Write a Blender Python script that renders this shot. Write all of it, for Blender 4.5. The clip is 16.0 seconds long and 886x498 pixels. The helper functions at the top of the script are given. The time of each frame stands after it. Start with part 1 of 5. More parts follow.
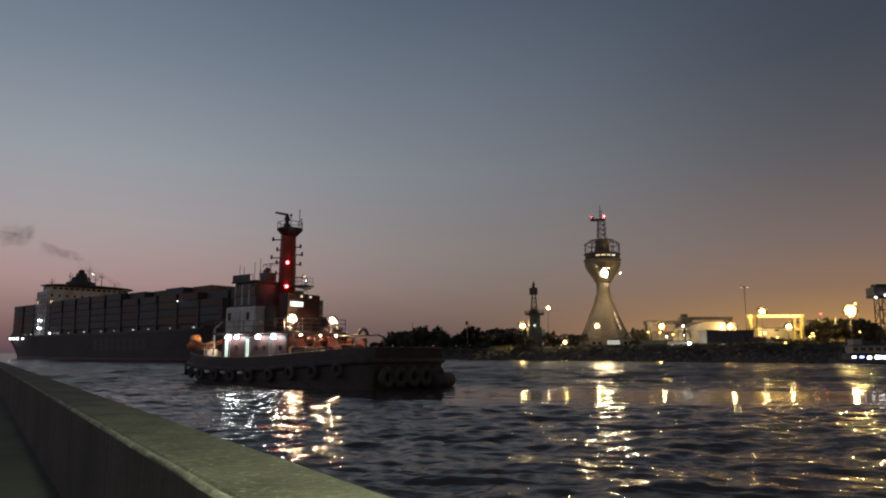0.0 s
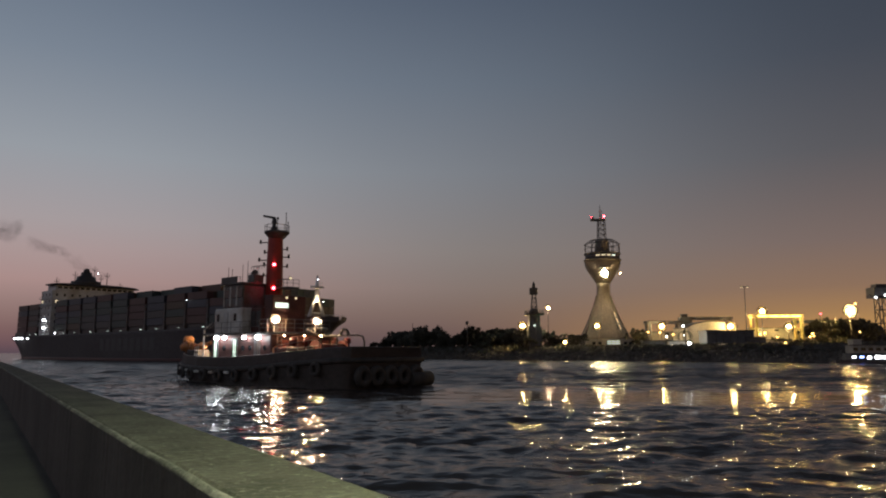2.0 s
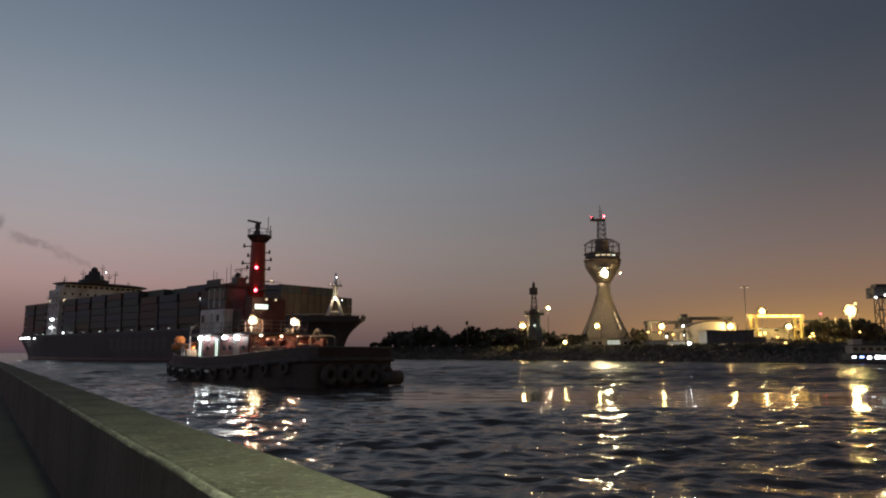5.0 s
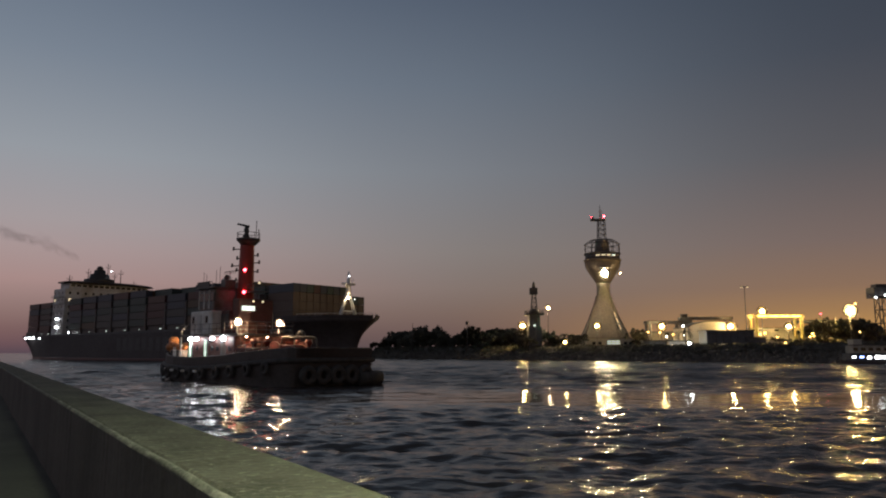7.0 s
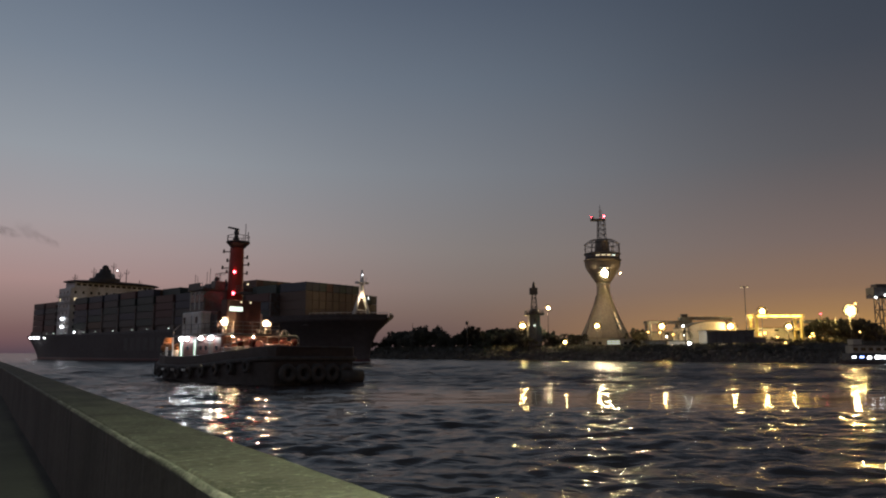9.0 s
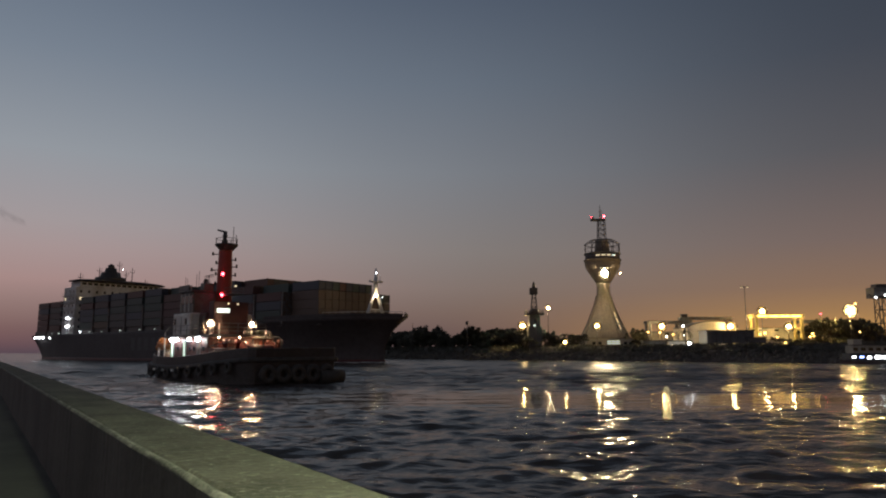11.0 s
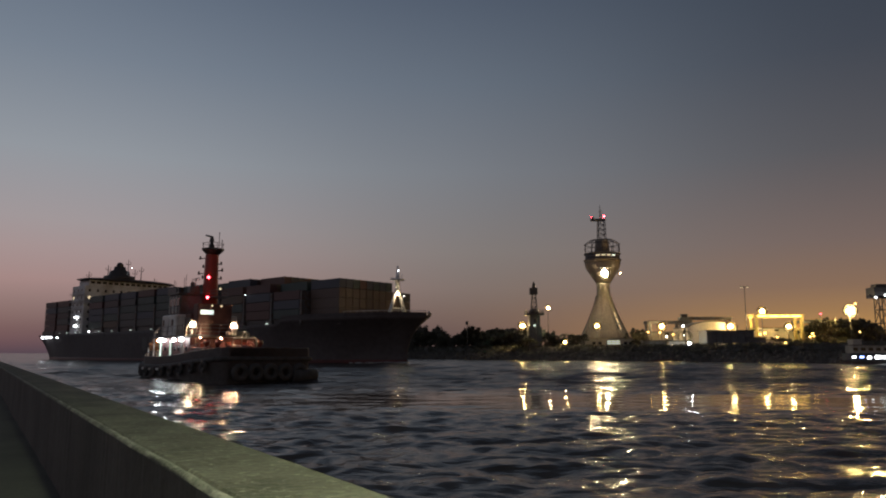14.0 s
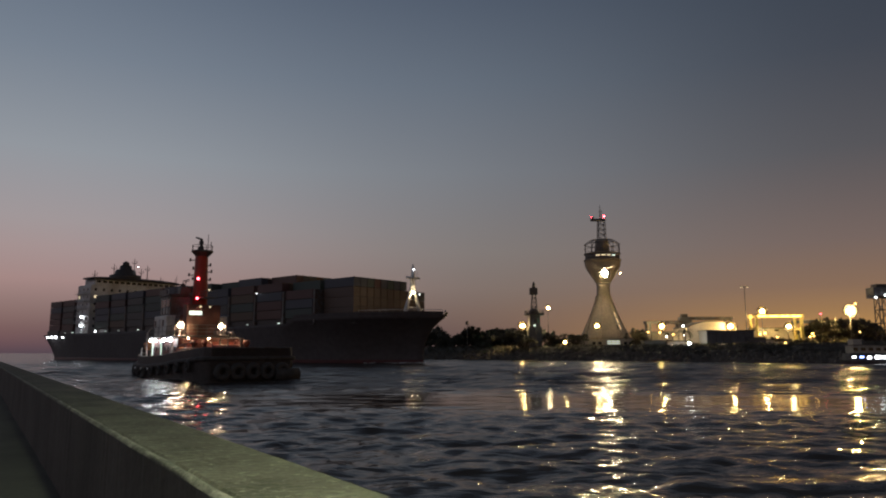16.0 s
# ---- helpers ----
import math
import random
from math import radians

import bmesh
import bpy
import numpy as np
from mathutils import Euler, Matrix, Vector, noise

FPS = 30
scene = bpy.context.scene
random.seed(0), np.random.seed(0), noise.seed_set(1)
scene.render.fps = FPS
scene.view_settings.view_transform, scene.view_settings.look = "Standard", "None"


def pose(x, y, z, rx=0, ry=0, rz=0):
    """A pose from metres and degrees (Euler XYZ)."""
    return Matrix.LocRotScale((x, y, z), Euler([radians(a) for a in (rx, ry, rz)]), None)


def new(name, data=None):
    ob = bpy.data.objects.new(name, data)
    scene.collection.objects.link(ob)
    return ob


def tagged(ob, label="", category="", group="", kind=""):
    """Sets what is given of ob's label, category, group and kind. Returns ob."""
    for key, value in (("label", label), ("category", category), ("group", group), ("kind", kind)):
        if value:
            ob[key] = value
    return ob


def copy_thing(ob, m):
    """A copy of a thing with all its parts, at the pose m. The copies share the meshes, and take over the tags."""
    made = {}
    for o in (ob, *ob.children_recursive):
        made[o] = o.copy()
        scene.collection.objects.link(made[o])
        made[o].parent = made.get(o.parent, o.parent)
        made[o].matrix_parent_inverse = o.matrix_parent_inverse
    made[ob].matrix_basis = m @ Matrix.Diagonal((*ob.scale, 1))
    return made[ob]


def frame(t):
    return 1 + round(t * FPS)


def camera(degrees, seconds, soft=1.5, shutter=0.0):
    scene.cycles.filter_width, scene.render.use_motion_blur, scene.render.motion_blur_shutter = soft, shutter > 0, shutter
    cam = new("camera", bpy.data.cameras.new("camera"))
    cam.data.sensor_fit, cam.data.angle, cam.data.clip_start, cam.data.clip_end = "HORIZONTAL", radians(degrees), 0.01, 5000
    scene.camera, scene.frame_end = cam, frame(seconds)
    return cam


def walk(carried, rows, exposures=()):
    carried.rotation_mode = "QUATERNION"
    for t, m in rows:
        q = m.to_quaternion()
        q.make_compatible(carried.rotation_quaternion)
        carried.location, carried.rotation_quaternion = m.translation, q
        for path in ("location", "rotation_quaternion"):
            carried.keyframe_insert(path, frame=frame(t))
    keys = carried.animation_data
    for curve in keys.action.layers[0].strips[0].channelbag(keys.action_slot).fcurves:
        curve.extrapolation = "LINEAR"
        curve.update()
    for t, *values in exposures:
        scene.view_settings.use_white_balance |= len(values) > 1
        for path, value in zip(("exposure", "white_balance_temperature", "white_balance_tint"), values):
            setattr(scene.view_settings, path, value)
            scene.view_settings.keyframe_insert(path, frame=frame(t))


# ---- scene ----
cam = camera(64, 16.0, soft=2.0)
walk(cam, [(0.0, pose(0, 0, 2.8, 98.343, 0, 0)), (16.0, pose(0, 0, 2.8, 98.343, 0, 0))], exposures=[(0.0, 0.09), (16.0, 0.0)])

# ---- sky: a clear dusk, rosy over the sea, sodium haze over the port ----
world = bpy.data.worlds.new("dusk_sky")
scene.world = world
world.use_nodes = True
WT = world.node_tree
WT.nodes.clear()


def wnode(kind, **kw):
    n = WT.nodes.new(kind)
    for k, v in kw.items():
        n.inputs[k].default_value = v
    return n


def ramp(tree, stops, interpolation="EASE"):
    n = tree.nodes.new("ShaderNodeValToRGB")
    n.color_ramp.interpolation = interpolation
    el = n.color_ramp.elements
    while len(el) > 1:
        el.remove(el[0])
    el[0].position, el[0].color = stops[0][0], (*stops[0][1], 1)
    for p, c in stops[1:]:
        e = el.new(p)
        e.color = (*c, 1)
    return n


coord = wnode("ShaderNodeTexCoord")
split = wnode("ShaderNodeSeparateXYZ")
WT.links.new(coord.outputs["Generated"], split.inputs[0])
sea_side = ramp(WT, [(0.0, (0.070, 0.060, 0.079)), (0.03, (0.118, 0.089, 0.110)), (0.06, (0.205, 0.144, 0.160)), (0.09, (0.312, 0.206, 0.216)), (0.13, (0.330, 0.250, 0.261)),
                     (0.165, (0.318, 0.277, 0.293)), (0.25, (0.262, 0.283, 0.317)), (0.365, (0.166, 0.200, 0.251)), (0.465, (0.108, 0.139, 0.191)), (0.8, (0.052, 0.060, 0.077))], "LINEAR")
mid_sky = ramp(WT, [(0.0, (0.095, 0.070, 0.069)), (0.03, (0.124, 0.087, 0.088)), (0.055, (0.150, 0.107, 0.103)), (0.09, (0.176, 0.138, 0.133)), (0.14, (0.190, 0.167, 0.164)),
                    (0.25, (0.165, 0.177, 0.201)), (0.365, (0.114, 0.139, 0.177)), (0.465, (0.074, 0.095, 0.134)), (0.8, (0.040, 0.047, 0.060))], "LINEAR")
port_side = ramp(WT, [(0.0, (0.550, 0.296, 0.092)), (0.03, (0.435, 0.238, 0.081)), (0.055, (0.320, 0.179, 0.083)), (0.083, (0.228, 0.137, 0.092)), (0.14, (0.162, 0.115, 0.105)), (0.25, (0.082, 0.079, 0.089)),
                      (0.365, (0.045, 0.052, 0.070)), (0.465, (0.031, 0.041, 0.060)), (0.8, (0.026, 0.030, 0.039))], "LINEAR")
WT.links.new(split.outputs["X"], (to_mid := wnode("ShaderNodeMapRange")).inputs["Value"])
WT.links.new(split.outputs["X"], (to_port := wnode("ShaderNodeMapRange")).inputs["Value"])
for side, west, east in ((to_mid, -0.50, 0.12), (to_port, -0.03, 0.56)):
    side.interpolation_type = "SMOOTHSTEP"
    side.inputs["From Min"].default_value, side.inputs["From Max"].default_value = west, east
over_sea = wnode("ShaderNodeMixRGB")
haze = wnode("ShaderNodeMixRGB")
for part_sky in (sea_side, mid_sky, port_side):
    WT.links.new(split.outputs["Z"], part_sky.inputs[0])
WT.links.new(to_mid.outputs[0], over_sea.inputs[0])
WT.links.new(sea_side.outputs[0], over_sea.inputs[1])
WT.links.new(mid_sky.outputs[0], over_sea.inputs[2])
WT.links.new(to_port.outputs[0], haze.inputs[0])
WT.links.new(over_sea.outputs[0], haze.inputs[1])
WT.links.new(port_side.outputs[0], haze.inputs[2])
# night already stands over the land behind the quay
night = wnode("ShaderNodeMapRange")
night.interpolation_type = "SMOOTHSTEP"
night.inputs["From Min"].default_value, night.inputs["From Max"].default_value = -0.35, 0.7
night.inputs["To Min"].default_value, night.inputs["To Max"].default_value = 0.85, 1.0
WT.links.new(split.outputs["Y"], night.inputs["Value"])
nishita = wnode("ShaderNodeTexSky")
nishita.sky_type, nishita.sun_disc = "NISHITA", False
nishita.sun_elevation, nishita.sun_rotation = radians(-1.5), radians(-40)
low = wnode("ShaderNodeBackground", Strength=0.05)
WT.links.new(nishita.outputs[0], low.inputs[0])
glow = wnode("ShaderNodeBackground")
WT.links.new(night.outputs[0], glow.inputs["Strength"])
WT.links.new(haze.outputs[0], glow.inputs[0])
both = wnode("ShaderNodeAddShader")
WT.links.new(low.outputs[0], both.inputs[0])
WT.links.new(glow.outputs[0], both.inputs[1])
world_out = wnode("ShaderNodeOutputWorld")
WT.links.new(both.outputs[0], world_out.inputs[0])


# ---- materials ----
def material(name, color, rough=0.6, metal=0.0, var=0.25, scale=1.5, fine=14.0, bump=0.15, second=None, depth=0.02, coat=0.0):
    """Painted or raw surface with stains at two scales and fine relief; second: the colour of stains or rust."""
    m = bpy.data.materials.new(name)
    m.use_nodes = True
    t = m.node_tree
    b = t.nodes["Principled BSDF"]
    b.inputs["Metallic"].default_value = metal
    b.inputs["Coat Weight"].default_value = coat
    tc = t.nodes.new("ShaderNodeTexCoord")
    big = t.nodes.new("ShaderNodeTexNoise")
    big.inputs["Scale"].default_value, big.inputs["Detail"].default_value = scale, 5
    small = t.nodes.new("ShaderNodeTexNoise")
    small.inputs["Scale"].default_value, small.inputs["Detail"].default_value = fine, 4
    t.links.new(tc.outputs["Object"], big.inputs["Vector"])
    t.links.new(tc.outputs["Object"], small.inputs["Vector"])
    dark = second or tuple(c * (1 - var) for c in color)
    r = ramp(t, [(0.35, dark), (0.62, color)], "LINEAR")
    t.links.new(big.outputs["Fac"], r.inputs[0])
    g = ramp(t, [(0.3, (1 - var,) * 3), (0.7, (1 + var * 0.4,) * 3)], "LINEAR")
    t.links.new(small.outputs["Fac"], g.inputs[0])
    mul = t.nodes.new("ShaderNodeMixRGB")
    mul.blend_type = "MULTIPLY"
    mul.inputs[0].default_value = 0.8
    t.links.new(r.outputs[0], mul.inputs[1])
    t.links.new(g.outputs[0], mul.inputs[2])
    t.links.new(mul.outputs[0], b.inputs["Base Color"])
    rr = t.nodes.new("ShaderNodeMapRange")
    rr.inputs["To Min"].default_value, rr.inputs["To Max"].default_value = max(0.05, rough - 0.12), min(1, rough + 0.12)
    t.links.new(small.outputs["Fac"], rr.inputs["Value"])
    t.links.new(rr.outputs[0], b.inputs["Roughness"])
    bp = t.nodes.new("ShaderNodeBump")
    bp.inputs["Strength"].default_value, bp.inputs["Distance"].default_value = bump, depth
    t.links.new(small.outputs["Fac"], bp.inputs["Height"])
    t.links.new(bp.outputs[0], b.inputs["Normal"])
    return m


def emissive(name, color, strength):
    m = bpy.data.materials.new(name)
    m.use_nodes = True
    b = m.node_tree.nodes["Principled BSDF"]
    b.inputs["Base Color"].default_value = (*color, 1)
    b.inputs["Emission Color"].default_value = (*color, 1)
    b.inputs["Emission Strength"].default_value = strength
    return m


def random_paint(name, colors, rough=0.55):
    m = material(name, (0.3, 0.3, 0.3), rough, var=0.3, scale=0.6, fine=5, bump=0.2)
    t = m.node_tree
    info = t.nodes.new("ShaderNodeObjectInfo")
    r = ramp(t, [(i / len(colors), c) for i, c in enumerate(colors)], "CONSTANT")
    t.links.new(info.outputs["Random"], r.inputs[0])
    b = t.nodes["Principled BSDF"]
    old = b.inputs["Base Color"].links[0].from_node
    mix = t.nodes.new("ShaderNodeMixRGB")
    mix.blend_type = "MULTIPLY"
    mix.inputs[0].default_value = 1
    g = t.nodes.new("ShaderNodeMixRGB")
    g.inputs[0].default_value = 0.75
    g.inputs[2].default_value = (1, 1, 1, 1)
    t.links.new(old.outputs[0], g.inputs[1])
    t.links.new(r.outputs[0], mix.inputs[1])
    t.links.new(g.outputs[0], mix.inputs[2])
    t.links.new(mix.outputs[0], b.inputs["Base Color"])
    return m


HULL_BLACK = material("hull_black", (0.090, 0.076, 0.074), 0.75, var=0.3, scale=0.4, fine=4, second=(0.076, 0.060, 0.057))
HULL_DARK = material("ship_hull_paint", (0.112, 0.098, 0.101), 0.8, var=0.3, scale=0.06, fine=0.8, second=(0.095, 0.080, 0.081))
BOOT_RED = material("boot_topping_red", (0.10, 0.022, 0.02), 0.6, var=0.3, scale=0.2, fine=2)
SHIP_WHITE = material("ship_white", (0.76, 0.76, 0.78), 0.5, var=0.2, scale=0.15, fine=1.5, second=(0.5, 0.47, 0.44))
WHITE = material("white_paint", (0.8, 0.8, 0.78), 0.45, var=0.2, scale=0.8, fine=6, second=(0.55, 0.5, 0.45))
MAST_RED = material("mast_red", (0.48, 0.045, 0.03), 0.5, var=0.25, scale=0.8, fine=7)
HOUSE_RED = material("deckhouse_red", (0.105, 0.036, 0.030), 0.6, var=0.3, scale=0.9, fine=8)
RED_PAINT = material("red_paint", (0.15, 0.026, 0.02), 0.45, var=0.25, scale=0.8, fine=7)
DECK_RED = material("deck_red_oxide", (0.28, 0.07, 0.05), 0.7, var=0.3, scale=0.8, fine=9)
ORANGE = material("orange_cover", (0.72, 0.30, 0.11), 0.55, var=0.25, scale=1.2, fine=9)
RUBBER = material("black_rubber", (0.080, 0.072, 0.070), 0.75, var=0.3, scale=2, fine=15, bump=0.3)
STEEL = material("weathered_steel", (0.16, 0.16, 0.17), 0.5, 0.3, var=0.3, scale=1, fine=8, second=(0.14, 0.10, 0.08))
DARK_STEEL = material("dark_steel", (0.095, 0.085, 0.085), 0.5, 0.3, var=0.3, scale=1, fine=8)
GLASS_DARK = material("dark_window_glass", (0.02, 0.025, 0.03), 0.08, var=0.1, bump=0.0)
CONCRETE = material("tower_concrete", (0.27, 0.222, 0.185), 0.85, var=0.3, scale=0.12, fine=1.3, second=(0.215, 0.178, 0.148), bump=0.2)
PALE_WALL = material("pale_rendered_wall", (0.55, 0.5, 0.42), 0.8, var=0.2, scale=0.15, fine=1.5, second=(0.42, 0.38, 0.32))
GREY_WALL = material("grey_sheet_wall", (0.14, 0.14, 0.15), 0.7, var=0.25, scale=0.2, fine=1.5)
YELLOW_STEEL = material("yellow_crane_paint", (0.62, 0.50, 0.20), 0.5, var=0.25, scale=0.3, fine=2)
SOIL = material("quay_ground", (0.125, 0.105, 0.088), 0.9, var=0.4, scale=0.05, fine=0.7, bump=0.4, depth=0.1)
ROCK = material("armour_stone", (0.16, 0.14, 0.12), 0.9, var=0.4, scale=0.4, fine=2.5, bump=0.5, depth=0.1)
LEAF = material("leaves", (0.105, 0.098, 0.070), 0.65, var=0.35, scale=0.5, fine=3)
BARK = material("bark", (0.09, 0.07, 0.055), 0.9, var=0.4, scale=1, fine=6, bump=0.5)
FOAM = material("foam", (0.75, 0.77, 0.78), 0.8, var=0.3, scale=0.8, fine=3, bump=0.5)
PLAZA = material("pavement", (0.085, 0.082, 0.064), 0.9, var=0.35, scale=0.9, fine=20, bump=0.3)
BOXES = random_paint("container_paint", [(0.125, 0.058, 0.056), (0.066, 0.088, 0.082), (0.078, 0.085, 0.112), (0.138, 0.068, 0.058), (0.098, 0.092, 0.090),
                                         (0.064, 0.092, 0.084), (0.130, 0.084, 0.056), (0.092, 0.058, 0.056)])
BROWN_BOXES = random_paint("brown_container_paint", [(0.15, 0.10, 0.08), (0.135, 0.092, 0.075), (0.16, 0.105, 0.082), (0.14, 0.088, 0.07)])
SODIUM = emissive("sodium_lamp", (1.0, 0.69, 0.26), 245)
SODIUM_STRONG = emissive("sodium_lamp_strong", (1.0, 0.69, 0.26), 1500)
TOWER_LAMP = emissive("tower_lamp", (1.0, 0.80, 0.46), 640)
SODIUM_SMALL = emissive("sodium_lamp_small", (1.0, 0.60, 0.16), 9)
# colours of the added lamp plates, tuned so lens light on them reads as halo
HALO_PAINT = material("halo_paint", (0.040, 0.026, 0.008), 0.8, 0.0, var=0.2, scale=2, fine=12)
HALO_PAINT_DIM = material("halo_paint_dim", (0.0038, 0.0024, 0.0007), 0.8, 0.0, var=0.2, scale=2, fine=12)
HALO_PAINT_TUG = material("halo_paint_tug", (0.0042, 0.0022, 0.0005), 0.8, 0.0, var=0.2, scale=2, fine=12)
TUG_FLOOD = emissive("tug_floodlight", (1.0, 0.68, 0.42), 1250)
TUG_COOL = emissive("tug_deck_lamp", (0.9, 0.97, 1.0), 62)
WARM = emissive("warm_lamp", (1.0, 0.74, 0.42), 260)
COOL = emissive("cool_lamp", (0.85, 0.95, 1.0), 160)
COOL_SMALL = emissive("cool_lamp_small", (0.9, 0.95, 1.0), 10)
BOW_FILL = emissive("bow_fill_light", (1.0, 0.78, 0.50), 2000)
AFT_FILL = emissive("aft_fill_light", (1.0, 0.60, 0.34), 260)
PASSAGE = emissive("passage_lamp", (0.85, 1.0, 0.9), 0.45)
BLUE = emissive("blue_lamp", (0.2, 0.3, 1.0), 14)
RED_LIGHT = emissive("red_lamp", (1.0, 0.07, 0.10), 24)
RED_SMALL = emissive("red_lamp_small", (1.0, 0.12, 0.14), 5)
GREEN_LIGHT = emissive("green_lamp", (0.05, 1.0, 0.40), 32)
LIT_PANE = emissive("lit_window", (0.85, 1.0, 0.9), 1.2)
DOOR_GLOW = emissive("lit_doorway", (0.80, 1.0, 0.82), 0.55)
STAIR_GLOW = emissive("stair_window_glow", (1.0, 0.78, 0.52), 0.42)
BASE_GLOW = emissive("annexe_window_glow", (0.92, 1.0, 0.82), 0.55)
LIT_WARM = emissive("lit_window_warm", (1.0, 0.80, 0.5), 0.9)


def water_material():
    m = bpy.data.materials.new("harbour_water")
    m.use_nodes = True
    t = m.node_tree
    b = t.nodes["Principled BSDF"]
    b.inputs["Base Color"].default_value = (0.050, 0.041, 0.040, 1)
    b.inputs["IOR"].default_value = 1.26
    tc = t.nodes.new("ShaderNodeTexCoord")
    stretch = t.nodes.new("ShaderNodeMapping")
    stretch.inputs["Scale"].default_value = (0.47, 1.0, 1.0)
    t.links.new(tc.outputs["Object"], stretch.inputs["Vector"])
    heights = []
    for scale, detail, weight in ((0.36, 3, 0.42), (1.8, 4, 0.10)):
        a = t.nodes.new("ShaderNodeTexNoise")
        a.inputs["Scale"].default_value, a.inputs["Detail"].default_value = scale, detail
        t.links.new(stretch.outputs[0], a.inputs["Vector"])
        mul = t.nodes.new("ShaderNodeMath")
        mul.operation = "MULTIPLY"
        mul.inputs[1].default_value = weight
        t.links.new(a.outputs["Fac"], mul.inputs[0])
        heights.append(mul)
    total = t.nodes.new("ShaderNodeMath")
    t.links.new(heights[0].outputs[0], total.inputs[0])
    t.links.new(heights[1].outputs[0], total.inputs[1])
    ripple = t.nodes.new("ShaderNodeAttribute")
    ripple.attribute_name = "ripple"
    t.links.new(ripple.outputs["Fac"], b.inputs["Roughness"])
    bp = t.nodes.new("ShaderNodeBump")
    bp.inputs["Distance"].default_value = 0.85
    chop = t.nodes.new("ShaderNodeAttribute")
    chop.attribute_name = "chop"
    t.links.new(chop.outputs["Fac"], bp.inputs["Strength"])
    t.links.new(total.outputs[0], bp.inputs["Height"])
    t.links.new(bp.outputs[0], b.inputs["Normal"])
    return m


WATER = water_material()


def parapet_material():
    """Old concrete, green with algae, with pale worn specks."""
    m = material("mossy_concrete", (0.100, 0.094, 0.064), 0.9, var=0.6, scale=2.6, fine=30, bump=1.0, depth=0.012, second=(0.042, 0.040, 0.024))
    t = m.node_tree
    b = t.nodes["Principled BSDF"]
    base = b.inputs["Base Color"].links[0].from_node
    tc = t.nodes.new("ShaderNodeTexCoord")
    sp = t.nodes.new("ShaderNodeTexNoise")
    sp.inputs["Scale"].default_value, sp.inputs["Detail"].default_value, sp.inputs["Roughness"].default_value = 22, 8, 0.8
    mp = t.nodes.new("ShaderNodeMapping")
    mp.inputs["Scale"].default_value = (1, 1, 1)
    t.links.new(tc.outputs["Object"], mp.inputs[0])
    t.links.new(mp.outputs[0], sp.inputs["Vector"])
    r = ramp(t, [(0.56, (0, 0, 0)), (0.66, (0.75, 0.75, 0.75))], "LINEAR")
    t.links.new(sp.outputs["Fac"], r.inputs[0])
    mix = t.nodes.new("ShaderNodeMixRGB")
    mix.inputs[2].default_value = (0.29, 0.28, 0.21, 1)
    t.links.new(r.outputs[0], mix.inputs[0])
    t.links.new(base.outputs[0], mix.inputs[1])
    t.links.new(mix.outputs[0], b.inputs["Base Color"])
    return m


PARAPET = parapet_material()
RIM = material("worn_concrete_rim", (0.25, 0.24, 0.19), 0.9, var=0.6, scale=5.0, fine=30, bump=1.0, depth=0.010, second=(0.075, 0.073, 0.052))
# the wall's inner face: its shade is put into this concrete colour
SHADED_FACE = material("shaded_face_concrete", (0.092, 0.080, 0.070), 0.85, var=0.4, scale=1.1, fine=22, bump=0.6, depth=0.008, second=(0.058, 0.052, 0.043))


# ---- mesh helpers ----
def box(bm, x0, x1, y0, y1, z0, z1, taper=0.0):
    """A block; taper narrows its top on every side."""
    v = [bm.verts.new(p) for p in ((x0, y0, z0), (x1, y0, z0), (x1, y1, z0), (x0, y1, z0),
                                   (x0 + taper, y0 + taper, z1), (x1 - taper, y0 + taper, z1), (x1 - taper, y1 - taper, z1), (x0 + taper, y1 - taper, z1))]
    for f in ((3, 2, 1, 0), (4, 5, 6, 7), (0, 1, 5, 4), (1, 2, 6, 5), (2, 3, 7, 6), (3, 0, 4, 7)):
        bm.faces.new([v[i] for i in f])
    return v


def rounded(bm, x0, x1, y0, y1, z0, z1, r=0.05):
    """A block with bevelled edges."""
    t = bmesh.new()
    box(t, x0, x1, y0, y1, z0, z1)
    bmesh.ops.bevel(t, geom=t.edges[:], offset=r, segments=2, affect="EDGES", profile=0.5)
    join(bm, t)


def join(bm, other, m=None):
    other.verts.index_update()
    vs = [bm.verts.new(m @ v.co if m else v.co) for v in other.verts]
    for f in other.faces:
        bm.faces.new([vs[v.index] for v in f.verts]).smooth = f.smooth
    other.free()


def rod(bm, a, b, r0, r1=None, n=8, caps=True):
    """A round bar from a to b."""
    a, b = Vector(a), Vector(b)
    r1 = r0 if r1 is None else r1
    q = (b - a).to_track_quat("Z", "Y")
    rings = []
    for c, r in ((a, r0), (b, r1)):
        rings.append([bm.verts.new(c + q @ Vector((r * math.cos(2 * math.pi * i / n), r * math.sin(2 * math.pi * i / n), 0))) for i in range(n)])
    for i in range(n):
        bm.faces.new((rings[0][i], rings[0][(i + 1) % n], rings[1][(i + 1) % n], rings[1][i])).smooth = n > 6
    if caps:
        bm.faces.new(rings[0][::-1])
        bm.faces.new(rings[1])


def turned(bm, profile, centre=(0, 0, 0), n=32):
    """A body of revolution about z from (radius, height) pairs."""
    cx, cy, cz = centre
    rings = [[bm.verts.new((cx + r * math.cos(2 * math.pi * i / n), cy + r * math.sin(2 * math.pi * i / n), cz + z)) for i in range(n)] for r, z in profile]
    for a, b in zip(rings, rings[1:]):
        for i in range(n):
            bm.faces.new((a[i], a[(i + 1) % n], b[(i + 1) % n], b[i])).smooth = True
    bm.faces.new(rings[0][::-1])
    bm.faces.new(rings[-1])


